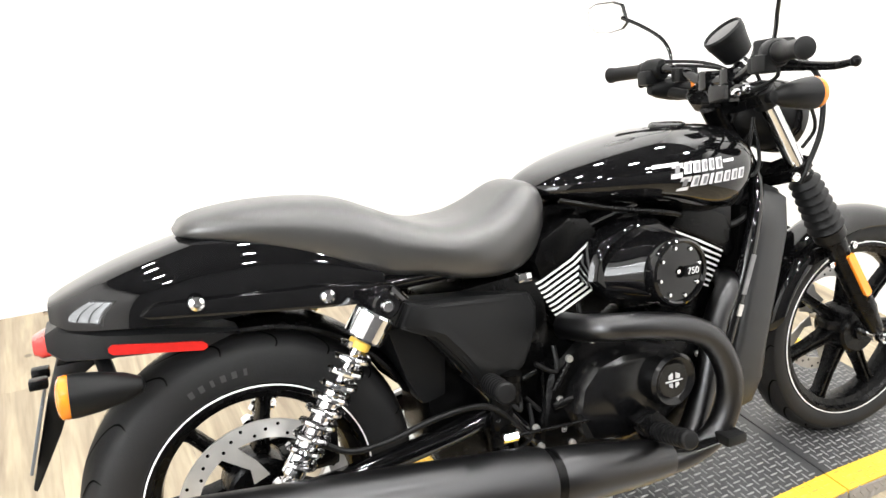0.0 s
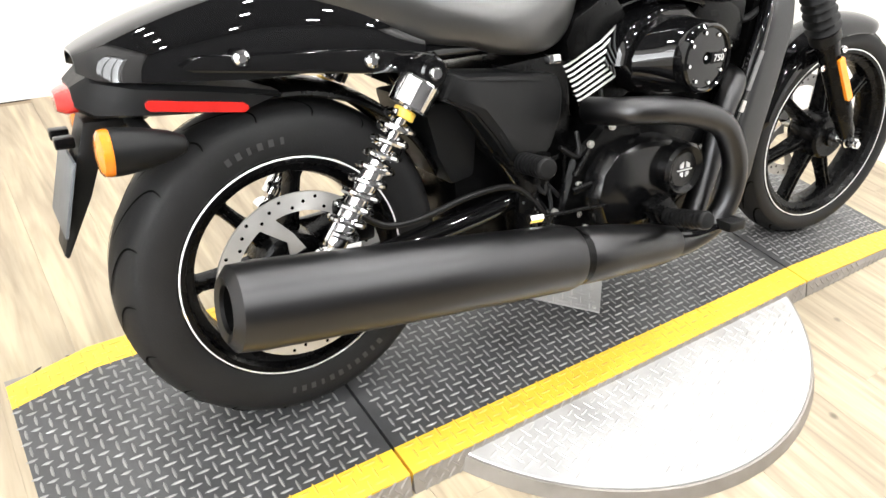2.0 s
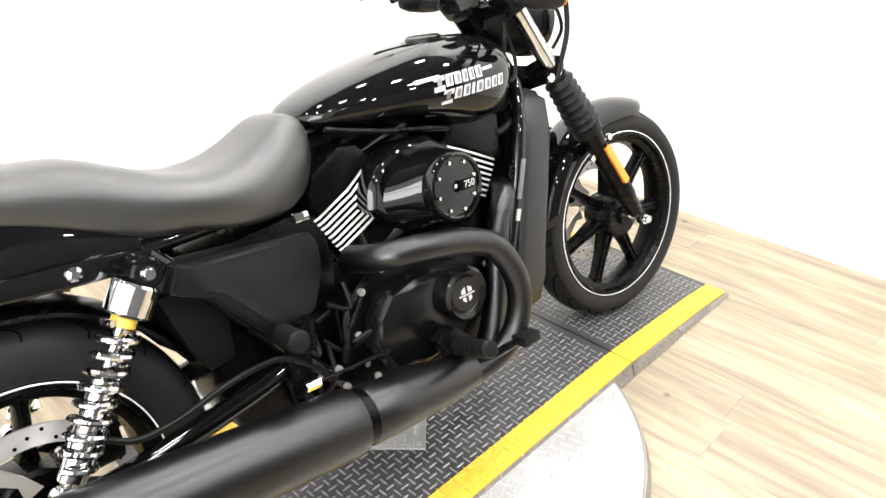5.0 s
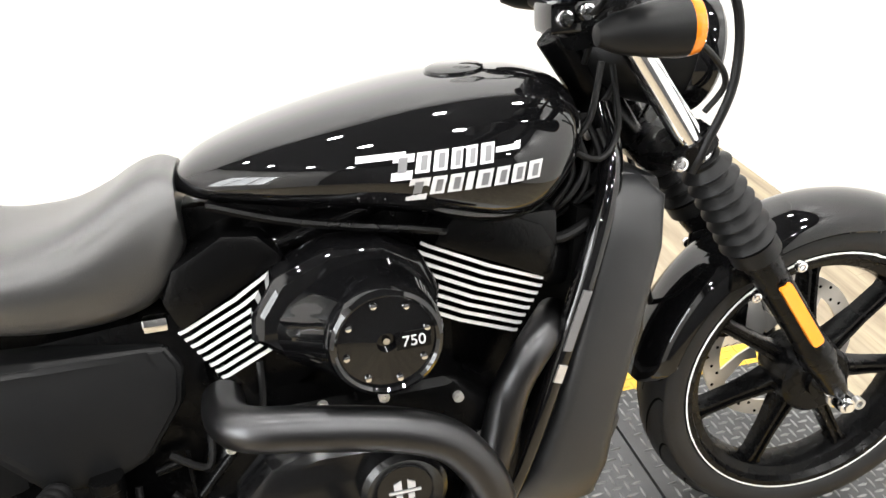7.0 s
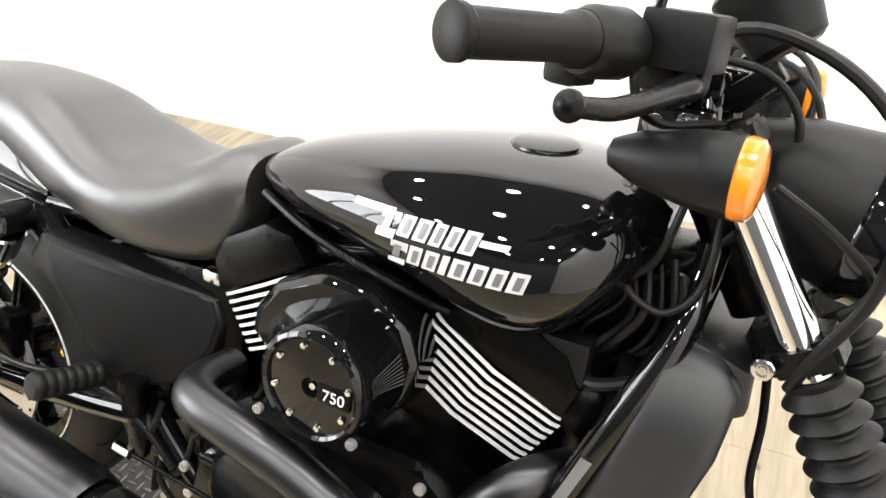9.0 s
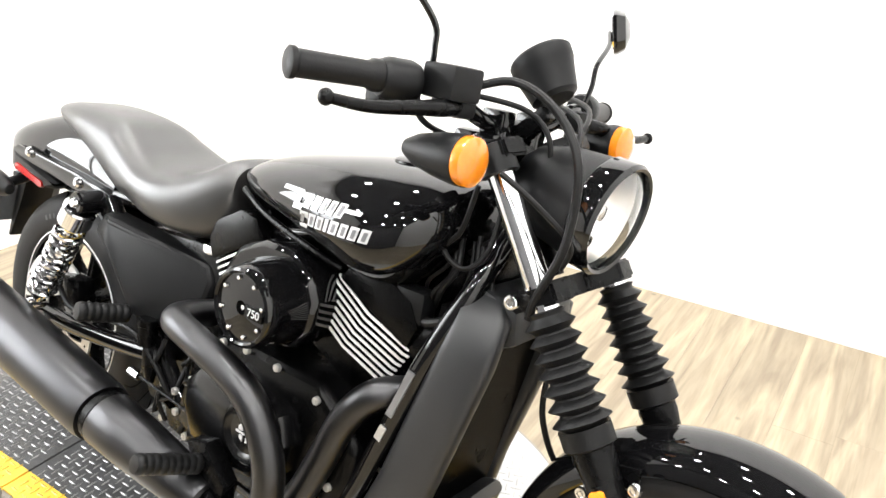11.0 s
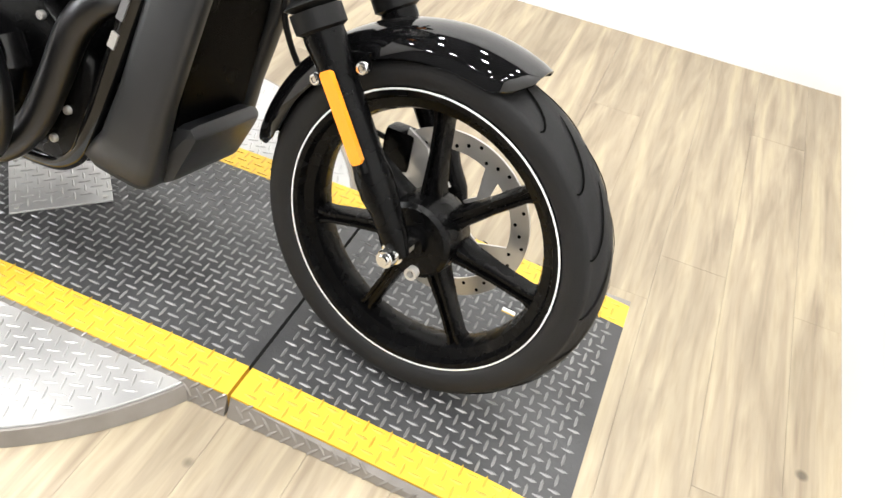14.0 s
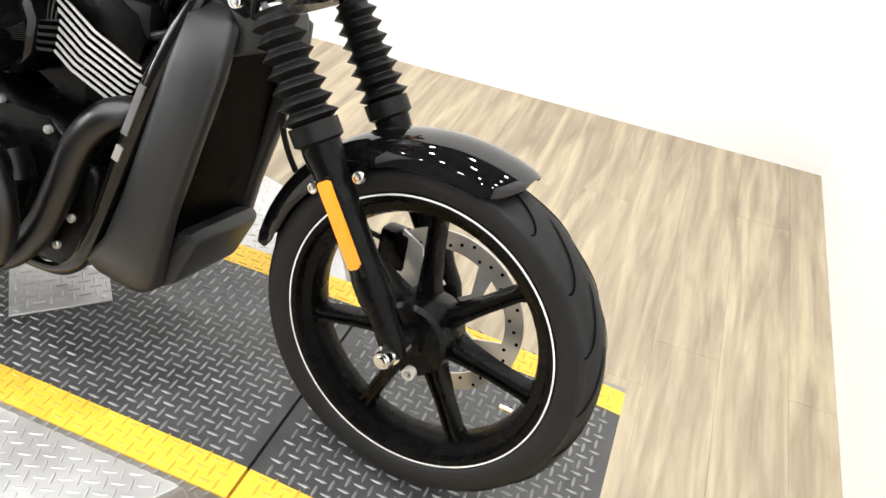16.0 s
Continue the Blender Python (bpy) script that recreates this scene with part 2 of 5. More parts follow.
def lerp_table(table, x):
    """Smooth values between the rows of a table whose first column is x."""
    n = len(table)
    x = max(table[0][0], min(table[-1][0], x))
    k = next(i for i in range(n - 1) if x <= table[i + 1][0])
    p, q = table[k], table[k + 1]
    h = q[0] - p[0]
    t = (x - p[0]) / h
    out = []
    for c in range(1, len(p)):
        slope = (q[c] - p[c]) / h
        m0 = (q[c] - table[k - 1][c]) / (q[0] - table[k - 1][0]) if k else slope
        m1 = (table[k + 2][c] - p[c]) / (table[k + 2][0] - p[0]) if k + 2 < n else slope
        out.append((2 * t ** 3 - 3 * t * t + 1) * p[c] + (t ** 3 - 2 * t * t + t) * h * m0 + (3 * t * t - 2 * t ** 3) * q[c] + (t ** 3 - t * t) * h * m1)
    return out


# ---- setting ----
FLOOR = -0.045
X0, X1, Y0, Y1 = -1.275, 2.322, -3.1, 1.605
thing("wall_north", box(X0 - 0.12, X1 + 0.12, Y1, Y1 + 0.12, FLOOR, CEIL), WALL, "plain white painted wall behind the motorcycle", "wall", "structure")
thing("wall_east", box(X1, X1 + 0.12, Y0, Y1 - 0.001, FLOOR, CEIL), WALL, "plain white painted end wall", "wall", "structure")
WY0, WY1, WZ0, WZ1 = -1.75, -0.35, 0.75, 2.05
own = box(X0 - 0.12, X0, Y0, WY0, FLOOR, CEIL)
for ya, yb, za, zb in ((WY1, Y1 - 0.001, FLOOR, CEIL), (WY0, WY1, FLOOR, WZ0), (WY0, WY1, WZ1, CEIL)):
    box(X0 - 0.12, X0, ya, yb, za, zb, bm=own)
thing("wall_west", own, WALL, "plain white painted end wall with a window", "wall", "structure")
win = tagged(new("window_1"), "white framed daylight window with two upright bars", "window", kind="structure")
for ya, yb, za, zb in ((WY0, WY0 + 0.05, WZ0, WZ1), (WY1 - 0.05, WY1, WZ0, WZ1), (WY0 + 0.05, WY1 - 0.05, WZ0, WZ0 + 0.05), (WY0 + 0.05, WY1 - 0.05, WZ1 - 0.05, WZ1)):
    part("window_frame", box(X0 - 0.09, X0 - 0.04, ya, yb, za, zb, 0.004), WALL, win)
for k in (1, 2):
    yc = WY0 + (WY1 - WY0) * k / 3
    part("glazing_bar", box(X0 - 0.085, X0 - 0.045, yc - 0.02, yc + 0.02, WZ0 + 0.05, WZ1 - 0.05, 0.004), WALL, win)
DAY = bpy.data.materials.new("daylight_backdrop")
DAY.use_nodes = True
DAY.node_tree.nodes["Principled BSDF"].inputs["Emission Color"].default_value = (0.95, 0.98, 1.0, 1)
DAY.node_tree.nodes["Principled BSDF"].inputs["Emission Strength"].default_value = 12.0
thing("backdrop", box(X0 - 0.20, X0 - 0.19, WY0 - 0.15, WY1 + 0.15, WZ0 - 0.15, WZ1 + 0.15), DAY, "bright overcast daylight outside the window", "backdrop", "structure")
# Unseen wall added: stands in for the dark open space to the south
thing("south_closing_wall", box(X0 - 0.12, X1 + 0.12, Y0 - 0.12, Y0 - 0.001, FLOOR, CEIL), SOUTH, "unseen dark grey wall standing in for the dark open room", "wall", "structure")
thing("ceiling", box(X0 - 0.12, X1 + 0.12, Y0 - 0.12, Y1 + 0.12, CEIL, CEIL + 0.1), CEILM, "plain dark grey ceiling with round downlights", "ceiling", "structure")
floor = thing("floor", box(X0, X1, Y0, Y1, FLOOR - 0.1, FLOOR - 0.004), UNDER, "light oak-look vinyl plank floor", "floor", "structure")

lamp_data = bpy.data.lights.new("downlight", "AREA")
lamp_data.shape, lamp_data.size, lamp_data.energy, lamp_data.color = "DISK", 0.13, LAMP_W, (1.0, 0.985, 0.96)
for lx, ly in LAMPS:
    fix = thing("ceiling_light", lathe([(0.068, -0.012), (0.085, -0.014), (0.09, 0.0), (0.068, 0.0), (0.068, -0.012)], (lx, ly, CEIL - 0.001), (0, 0, 1), 28), MATTE, "round recessed ceiling downlight with a thin rim", "ceiling light", group="ceiling downlights")
    lamp = new("bulb", lamp_data)
    lamp.parent = fix
    lamp.location = (lx, ly, CEIL - 0.016)

# ---- turntable and platform ----
PY, IN, OUT = 0.05, 0.228, 0.293
JR, JF, XR, XF = 0.06, 1.305, -0.50, 1.885


def ptop(x, y=0.0):
    """Height of the platform's top along its length: level, with short ramps at both ends."""
    for (xa, za), (xb, zb) in zip(PROFILE, PROFILE[1:]):
        if x <= xb:
            return za + (zb - za) * (x - xa) / (xb - xa)
    return PROFILE[-1][1]


PROFILE = [(XR, -0.043), (-0.345, -0.004), (JR, 0.0), (JF, 0.0), (1.745, -0.026), (XF, -0.043)]
DC, DR, DZ = (0.70, 0.06), 0.605, -0.014
disc = tagged(new("turntable_disc"), "round bare steel tread plate turntable on the floor", "turntable")
part("top_plate", lathe([(0, FLOOR + 0.002), (DR - 0.004, FLOOR + 0.002), (DR - 0.004, DZ - 0.002), (DR - 0.006, DZ), (0, DZ)], (*DC, 0), (0, 0, 1), 96), TREAD, disc)
part("rim", lathe([(DR - 0.003, FLOOR + 0.001), (DR + 0.014, FLOOR + 0.001), (DR + 0.002, DZ - 0.003), (DR - 0.003, DZ - 0.003), (DR - 0.003, FLOOR + 0.001)], (*DC, 0), (0, 0, 1), 96), TREADD, disc, "worn brown-grey tread plate edge")

plat = tagged(new("display_platform"), "dark tread plate motorcycle platform with yellow painted edges and ramped ends", "platform")
GAP = 0.003
BF, BR_ = 1.745, -0.345
front_end, rear_end = 1.885, -0.50
dark_mid = [(JR + GAP, PY - IN), (JF - GAP, PY - IN), (JF - GAP, PY + IN), (JR + GAP, PY + IN)]
dark_front = [(JF + GAP, PY - IN), (BF, PY - IN), (BF, PY + IN), (JF + GAP, PY + IN)]
dark_nose = [(BF, PY - IN), (front_end, PY - IN), (front_end, PY + IN), (BF, PY + IN)]
dark_rear = [(BR_, PY - IN), (JR - GAP, PY - IN), (JR - GAP, PY + IN), (BR_, PY + IN)]
dark_tail = [(rear_end, PY - IN), (BR_, PY - IN), (BR_, PY + IN), (rear_end, PY + IN)]
SPANS = ((JR + GAP, JF - GAP), (JF + GAP, BF), (BF, front_end), (BR_, JR - GAP), (rear_end, BR_))


def strip(sy, span):
    xa, xb = span
    return [(xa, PY + sy * IN), (xb, PY + sy * IN), (xb, PY + sy * OUT), (xa, PY + sy * OUT)]


for nm, poly in (("middle_deck", dark_mid), ("front_deck", dark_front), ("front_ramp", dark_nose), ("rear_deck", dark_rear), ("rear_ramp", dark_tail)):
    part(nm, flat(poly, FLOOR + 0.001, ptop), PLAT, plat, "dark grey painted tread plate")
for sy in (-1, 1):
    for a in SPANS:
        part("yellow_edge", flat(strip(sy, a), FLOOR + 0.0012, ptop), YEL, plat, "yellow painted tread plate edge")
    # worn steel side faces
    for xa, xb in SPANS:
        own = bmesh.new()
        y = PY + sy * (OUT + 0.001)
        y2 = PY + sy * (OUT + 0.016)
        v = [own.verts.new(p) for p in ((xa, y, ptop(xa) - 0.004), (xb, y, ptop(xb) - 0.004), (xb, y, FLOOR + 0.002), (xa, y, FLOOR + 0.002), (xa, y2, FLOOR + 0.002), (xb, y2, FLOOR + 0.002))]
        own.faces.new((v[0], v[1], v[5], v[4]))
        own.faces.new((v[0], v[4], v[3]))
        own.faces.new((v[1], v[2], v[5]))
        own.faces.new((v[0], v[3], v[2], v[1]))
        own.faces.new((v[3], v[4], v[5], v[2]))
        part("side_face", own, TREADD, plat, "worn grey tread plate side")


def inside(poly, x, y):
    hit = False
    for (xa, ya), (xb, yb) in zip(poly, poly[1:] + poly[:1]):
        if (ya > y) != (yb > y) and x < (xb - xa) * (y - ya) / (yb - ya) + xa:
            hit = not hit
    return hit


def lugs(test, height, pitch=0.0215, spin=0.0, area=None):
    """Raised tread lugs, crosswise by turns, as vertices and faces."""
    verts, faces = [], []
    x0, x1, y0, y1 = area
    c, s = math.cos(spin), math.sin(spin)
    cx, cy = (x0 + x1) / 2, (y0 + y1) / 2
    n = int(max(x1 - x0, y1 - y0) / pitch * 0.75) + 2
    for i in range(-n, n + 1):
        for j in range(-n, n + 1):
            u, v = i * pitch, j * pitch
            x, y = cx + c * u - s * v, cy + s * u + c * v
            if not (x0 < x < x1 and y0 < y < y1 and test(x, y)):
                continue
            a = spin + (0 if (i + j) % 2 else math.pi / 2)
            dx, dy = math.cos(a), math.sin(a)
            z = height(x, y)
            k = len(verts)
            for p, q, h in ((0.0145, 0, -0.0004), (0.006, 0.0033, -0.0004), (-0.006, 0.0033, -0.0004), (-0.0145, 0, -0.0004), (-0.006, -0.0033, -0.0004), (0.006, -0.0033, -0.0004), (0.009, 0, 0.0018), (-0.009, 0, 0.0018)):
                verts.append((x + p * dx - q * dy, y + p * dy + q * dx, z + h))
            faces += [(k, k + 1, k + 6), (k + 1, k + 2, k + 7, k + 6), (k + 2, k + 3, k + 7), (k + 3, k + 4, k + 7), (k + 4, k + 5, k + 6, k + 7), (k + 5, k, k + 6)]
    me = bpy.data.meshes.new("tread")
    me.from_pydata(verts, [], faces)
    return me


def tread(name, me, material, parent):
    me.materials.append(material)
    ob = new(name, me)
    ob.parent = parent
    tagged(ob, kind="stuff")


AREA = (rear_end + 0.01, front_end - 0.01, PY - OUT + 0.008, PY + OUT - 0.008)
darks = (dark_mid, dark_front, dark_nose, dark_rear, dark_tail)
nearjoint = lambda x: abs(x - JR) < 0.013 or abs(x - JF) < 0.013
tread("deck_tread", lugs(lambda x, y: not nearjoint(x) and any(inside(p, x, y) for p in darks), ptop, area=AREA), LUG, plat)
yels = [strip(s, a) for s in (-1, 1) for a in SPANS]
tread("edge_tread", lugs(lambda x, y: not nearjoint(x) and any(inside(p, x, y) for p in yels), ptop, area=AREA), YLUG, plat)
SH = -0.006 - FLOOR
for sy in (-1, 1):
    me = lugs(lambda x, v: not nearjoint(x) and 0.006 < v < ptop(x) - 0.010 - FLOOR, lambda x, v: 0.0, pitch=0.018, spin=math.pi / 4, area=(rear_end + 0.01, front_end - 0.01, 0.0, SH))
    me.transform(Matrix(((1, 0, 0, 0), (0, -sy * 0.015 / SH, sy, PY + sy * (OUT + 0.016)), (0, 1, 0, FLOOR + 0.002), (0, 0, 0, 1))))
    tread("side_tread", me, TREADD, plat)
tread("disc_tread", lugs(lambda x, y: (x - DC[0]) ** 2 + (y - DC[1]) ** 2 < (DR - 0.02) ** 2 and abs(y - PY) > OUT + 0.012, lambda x, y: DZ, area=(DC[0] - DR, DC[0] + DR, DC[1] - DR, DC[1] + DR), spin=0.35), TREAD, disc)

# square pivot plate under the engine
pp = tagged(new("pivot_plate"), "square bare tread plate lying cornerwise on the platform", "metal plate")
sq = [(0.693, -0.078), (0.833, 0.052), (0.700, 0.190), (0.562, 0.055)]
part("plate", flat(sq, 0.0004, 0.005, bevel=0.001), TREAD, pp)
tread("plate_tread", lugs(lambda x, y: inside(sq, x, y) and min(abs(x - y - 0.771), abs(x + y - 0.615)) > 0.015, lambda x, y: 0.0048, spin=math.radians(45), area=(0.56, 0.84, -0.08, 0.19)), TREAD, pp)
for bx, by in ((0.693, -0.058), (0.582, 0.055), (0.813, 0.052)):
    part("bolt", cyl((bx, by, 0.004), (bx, by, 0.008), 0.005, seg=10), STEEL, pp)

# ---- motorcycle: built upright, x ahead, then leant onto its stand ----
bike = tagged(new("motorcycle"), "gloss black cruiser motorcycle leaning on its stand on the platform", "motorcycle")
bike.matrix_world = Matrix.Translation((-0.0296, 0.0268, -0.0034)) @ Euler((radians(-14.26), radians(0.26), radians(-3.19))).to_matrix().to_4x4()
WB, AX = 1.553, 0.295
FD = Vector((0.55, 0, -0.835)).normalized()          # down the fork
HEAD = Vector((1.10, 0, 0.90))
STEER = Matrix.Translation(HEAD) @ Matrix.Rotation(radians(5.06), 4, FD) @ Matrix.Translation(-HEAD)


def fork_pt(z, y, back=0.0):
    """A point on the fork's line at a height."""
    return Vector((1.163 + (0.90 - z) * 0.6587 - back, y, z))


def bolt(parent, p, d, r=0.008, material=STEEL, m=None, name="bolt", h=0.006):
    bm = lathe([(0, h), (r * 0.35, h), (r * 0.4, h * 0.6), (r * 0.55, h * 0.6), (r * 0.6, h), (r * 0.9, h * 0.95), (r, h * 0.7), (r, -0.002), (0, -0.002)], p, d, 12)
    return part(name, bm, material, parent, m=m)


# -- wheels --
def wheel(name, cx, width, rim_r, stripe_r, spoke_n, phase, rotor_side, rotor_r, m, label):
    w = new(name)
    w.parent = bike
    tagged(w, label)
    C = (cx, 0, AX)
    hw, R = width / 2, 0.295
    S = stripe_r
    half = [(S + 0.004, 0.78), (S + 0.010, 0.90), (S + 0.40 * (R - S), 1.0), (S + 0.68 * (R - S), 0.94), (R - 0.015, 0.74), (R - 0.005, 0.46), (R - 0.0008, 0.2), (R, 0.0)]
    half = [(p.x, p.y) for p in smooth_path([(r, y, 0) for r, y in half], 3)]
    prof = [(r, -y * hw) for r, y in half] + [(r, y * hw) for r, y in half[-2::-1]]

    def crown(yy):
        q = abs(yy) / hw
        for (ra, ya), (rb, yb) in zip(half[9:], half[10:]):
            if yb <= q <= ya:
                return ra + (rb - ra) * (ya - q) / (ya - yb)
        return R - 0.02

    tyre = part("tyre", lathe(prof, C, (0, 1, 0), 96), TYRE, w, "black road tyre with curved tread grooves", m=m, angle=1.2)
    # tread grooves: black strips laid on the tyre, groove shade put in the colour
    gb = bmesh.new()
    ng = 18
    for side in (-1, 1):
        for g in range(ng):
            a0 = 2 * math.pi * (g + (0.5 if side > 0 else 0)) / ng
            pts = []
            for k in range(13):
                u = k / 12
                yy = side * hw * (0.12 + 0.78 * u ** 1.3)
                rr = crown(yy) + 0.0013
                a = a0 + 0.34 * (1 - u) ** 1.7 + 0.03 * math.sin(u * 6)
                pts.append(Vector((cx + rr * math.cos(a), yy, AX + rr * math.sin(a))))
            prev = None
            for k, p in enumerate(pts):
                along = (pts[min(k + 1, 12)] - pts[max(k - 1, 0)]).normalized()
                out = Vector((p.x - cx, p.y * 0.6, p.z - AX)).normalized()
                t = along.cross(out).normalized() * (0.0022 * math.sin(math.pi * (0.1 + 0.8 * k / 12)) + 0.0004)
                pair = [gb.verts.new(p + t), gb.verts.new(p - t)]
                if prev:
                    gb.faces.new((prev[0], pair[0], pair[1], prev[1]))
                prev = pair
    grv = part("groove_shade_strip", gb, GROOVE, tyre, m=m)
    tagged(grv, kind="stuff")
    if name == "rear_wheel":
        lb = bmesh.new()
        for a0, n in ((262, 11), (92, 6)):
            for k in range(n):
                a = radians(a0 + 4.6 * k)
                r0 = S + 0.37 * (R - S)
                d, t = Vector((math.cos(a), 0, math.sin(a))), Vector((-math.sin(a), 0, math.cos(a)))
                c = Vector((cx, -hw - 0.0006, AX)) + d * r0
                wd = 0.0045 if k % 3 else 0.003
                lb.faces.new([lb.verts.new(c + d * p + t * q) for p, q in ((-0.006, -wd), (0.006, -wd), (0.006, wd), (-0.006, wd))])
        tagged(part("sidewall_mark", lb, SIDEMARK, tyre, "faint grey raised bars round the sidewall", m=m), kind="stuff")
    # rim
    rp = [(rim_r + 0.006, -hw * 0.80), (stripe_r, -hw * 0.86), (stripe_r - 0.008, -hw * 0.84), (stripe_r - 0.013, -hw * 0.62), (stripe_r - 0.028, -hw * 0.50), (stripe_r - 0.034, -hw * 0.2), (stripe_r - 0.034, hw * 0.2), (stripe_r - 0.028, hw * 0.50), (stripe_r - 0.013, hw * 0.62), (stripe_r - 0.008, hw * 0.84), (stripe_r, hw * 0.86), (rim_r + 0.006, hw * 0.80)]
    rim = part("rim", lathe(rp, C, (0, 1, 0), 80), SATIN, w, "satin black cast rim", m=m)
    part("pinstripe", lathe([(stripe_r + 0.001, -hw * 0.875), (stripe_r + 0.0035, -hw * 0.868), (stripe_r + 0.0035, -hw * 0.84), (stripe_r + 0.001, -hw * 0.84), (stripe_r + 0.001, -hw * 0.875)], C, (0, 1, 0), 96), WHITE, rim, "thin white rim stripe", m=m)
    part("hub", lathe([(0, -0.066), (0.024, -0.066), (0.026, -0.056), (0.056, -0.056), (0.063, -0.050), (0.066, -0.02), (0.064, 0.02), (0.05, 0.045), (0.035, 0.05), (0, 0.05)], C, (0, 1, 0), 40), SATIN, w, m=m)
    ro = stripe_r - 0.031
    for k in range(spoke_n):
        a = phase + 2 * math.pi * k / spoke_n
        d = Vector((math.cos(a), 0, math.sin(a)))
        t = Vector((-math.sin(a), 0, math.cos(a)))
        rings = []
        for u, hwid, y0, y1 in ((0.045, 0.0175, -0.028, 0.02), (0.08, 0.0135, -0.025, 0.016), (0.13, 0.0115, -0.021, 0.012), (ro - 0.012, 0.0115, -0.02, 0.012), (ro + 0.004, 0.018, -0.02, 0.014)):
            c = Vector(C) + d * u
            ring = []
            for q, yy in ((-1, y1), (-1, y0 + 0.006), (-0.78, y0), (-0.35, y0), (-0.22, y0 + 0.007), (0.22, y0 + 0.007), (0.35, y0), (0.78, y0), (1, y0 + 0.006), (1, y1)):
                ring.append(c + t * (hwid * q) + Vector((0, yy, 0)))
            rings.append(ring)
        part("spoke", loft(rings), SATIN, w, m=m)
    # brake disc
    ys = rotor_side
    rot = part("brake_disc", lathe([(rotor_r - 0.032, ys - 0.0025), (rotor_r, ys - 0.0025), (rotor_r, ys + 0.0025), (rotor_r - 0.032, ys + 0.0025), (rotor_r - 0.032, ys - 0.0025)], C, (0, 1, 0), 64), STEEL, w, "drilled bare steel brake disc", m=m)
    # drill holes drawn as black plugs, their shade put into the colour
    hb = bmesh.new()
    for k in range(42):
        a = 2 * math.pi * k / 42
        rr = rotor_r - (0.008 if k % 3 == 0 else 0.016 if k % 3 == 1 else 0.024)
        p = Vector((cx + rr * math.cos(a), ys, AX + rr * math.sin(a)))
        cyl(p + Vector((0, -0.0031, 0)), p + Vector((0, 0.0031, 0)), 0.0032, seg=8, bm=hb)
    tagged(part("hole_shade_plugs", hb, GROOVE, rot, m=m), kind="stuff")
    for k in range(5):
        a = phase + 0.3 + 2 * math.pi * k / 5
        pts = []
        for u, da in ((0.045, 0.0), (0.075, 0.10), (rotor_r - 0.024, 0.38)):
            pts.append(Vector((cx + u * math.cos(a + da), ys, AX + u * math.sin(a + da))))
        bm = bmesh.new()
        rings = []
        for p, q, ww in ((pts[0], pts[1], 0.015), (pts[1], pts[2], 0.009), (pts[2], pts[2] + (pts[2] - pts[1]), 0.015)):
            d = (q - p).normalized()
            s = Vector((d.z, 0, -d.x))
            rings.append([p + s * ww + Vector((0, -0.002, 0)), p - s * ww + Vector((0, -0.002, 0)), p - s * ww + Vector((0, 0.002, 0)), p + s * ww + Vector((0, 0.002, 0))])
        part("disc_arm", loft(rings, bm=bm), STEEL, rot, m=m)
    return w


SIDEMARK = mat("sidewall_grey", (0.03, 0.03, 0.031), 0.5, var=0.3, scale=80)
# Near black: shade inside grooves, holes and bore put into colour; also radiator core
GROOVE = mat("recess_black", (0.002, 0.002, 0.002), 0.8, spec=0.03)
front = wheel("front_wheel", WB, 0.104, 0.222, 0.231, 7, radians(94), 0.062, 0.148, STEER, "black seven-spoke front wheel with white stripe")
rear = wheel("rear_wheel", 0.0, 0.142, 0.192, 0.199, 7, radians(80), -0.088, 0.15, None, "black cast rear wheel with white stripe")
# valve, axle and caliper at the front
part("valve_stem", cyl((1.735, -0.028, 0.238), (1.715, -0.034, 0.242), 0.0045, seg=10), CHROME, front, m=STEER)
part("caliper_bracket", slab([(1.455, 0.33), (1.50, 0.32), (1.52, 0.345), (1.50, 0.40), (1.46, 0.42)], 0.05, 0.058, 0.003), STEEL, bike, "bare metal caliper bracket", m=STEER)
part("brake_caliper", box(1.42, 1.475, 0.045, 0.085, 0.34, 0.41, 0.01), DARK, bike, "black front brake caliper", m=STEER)

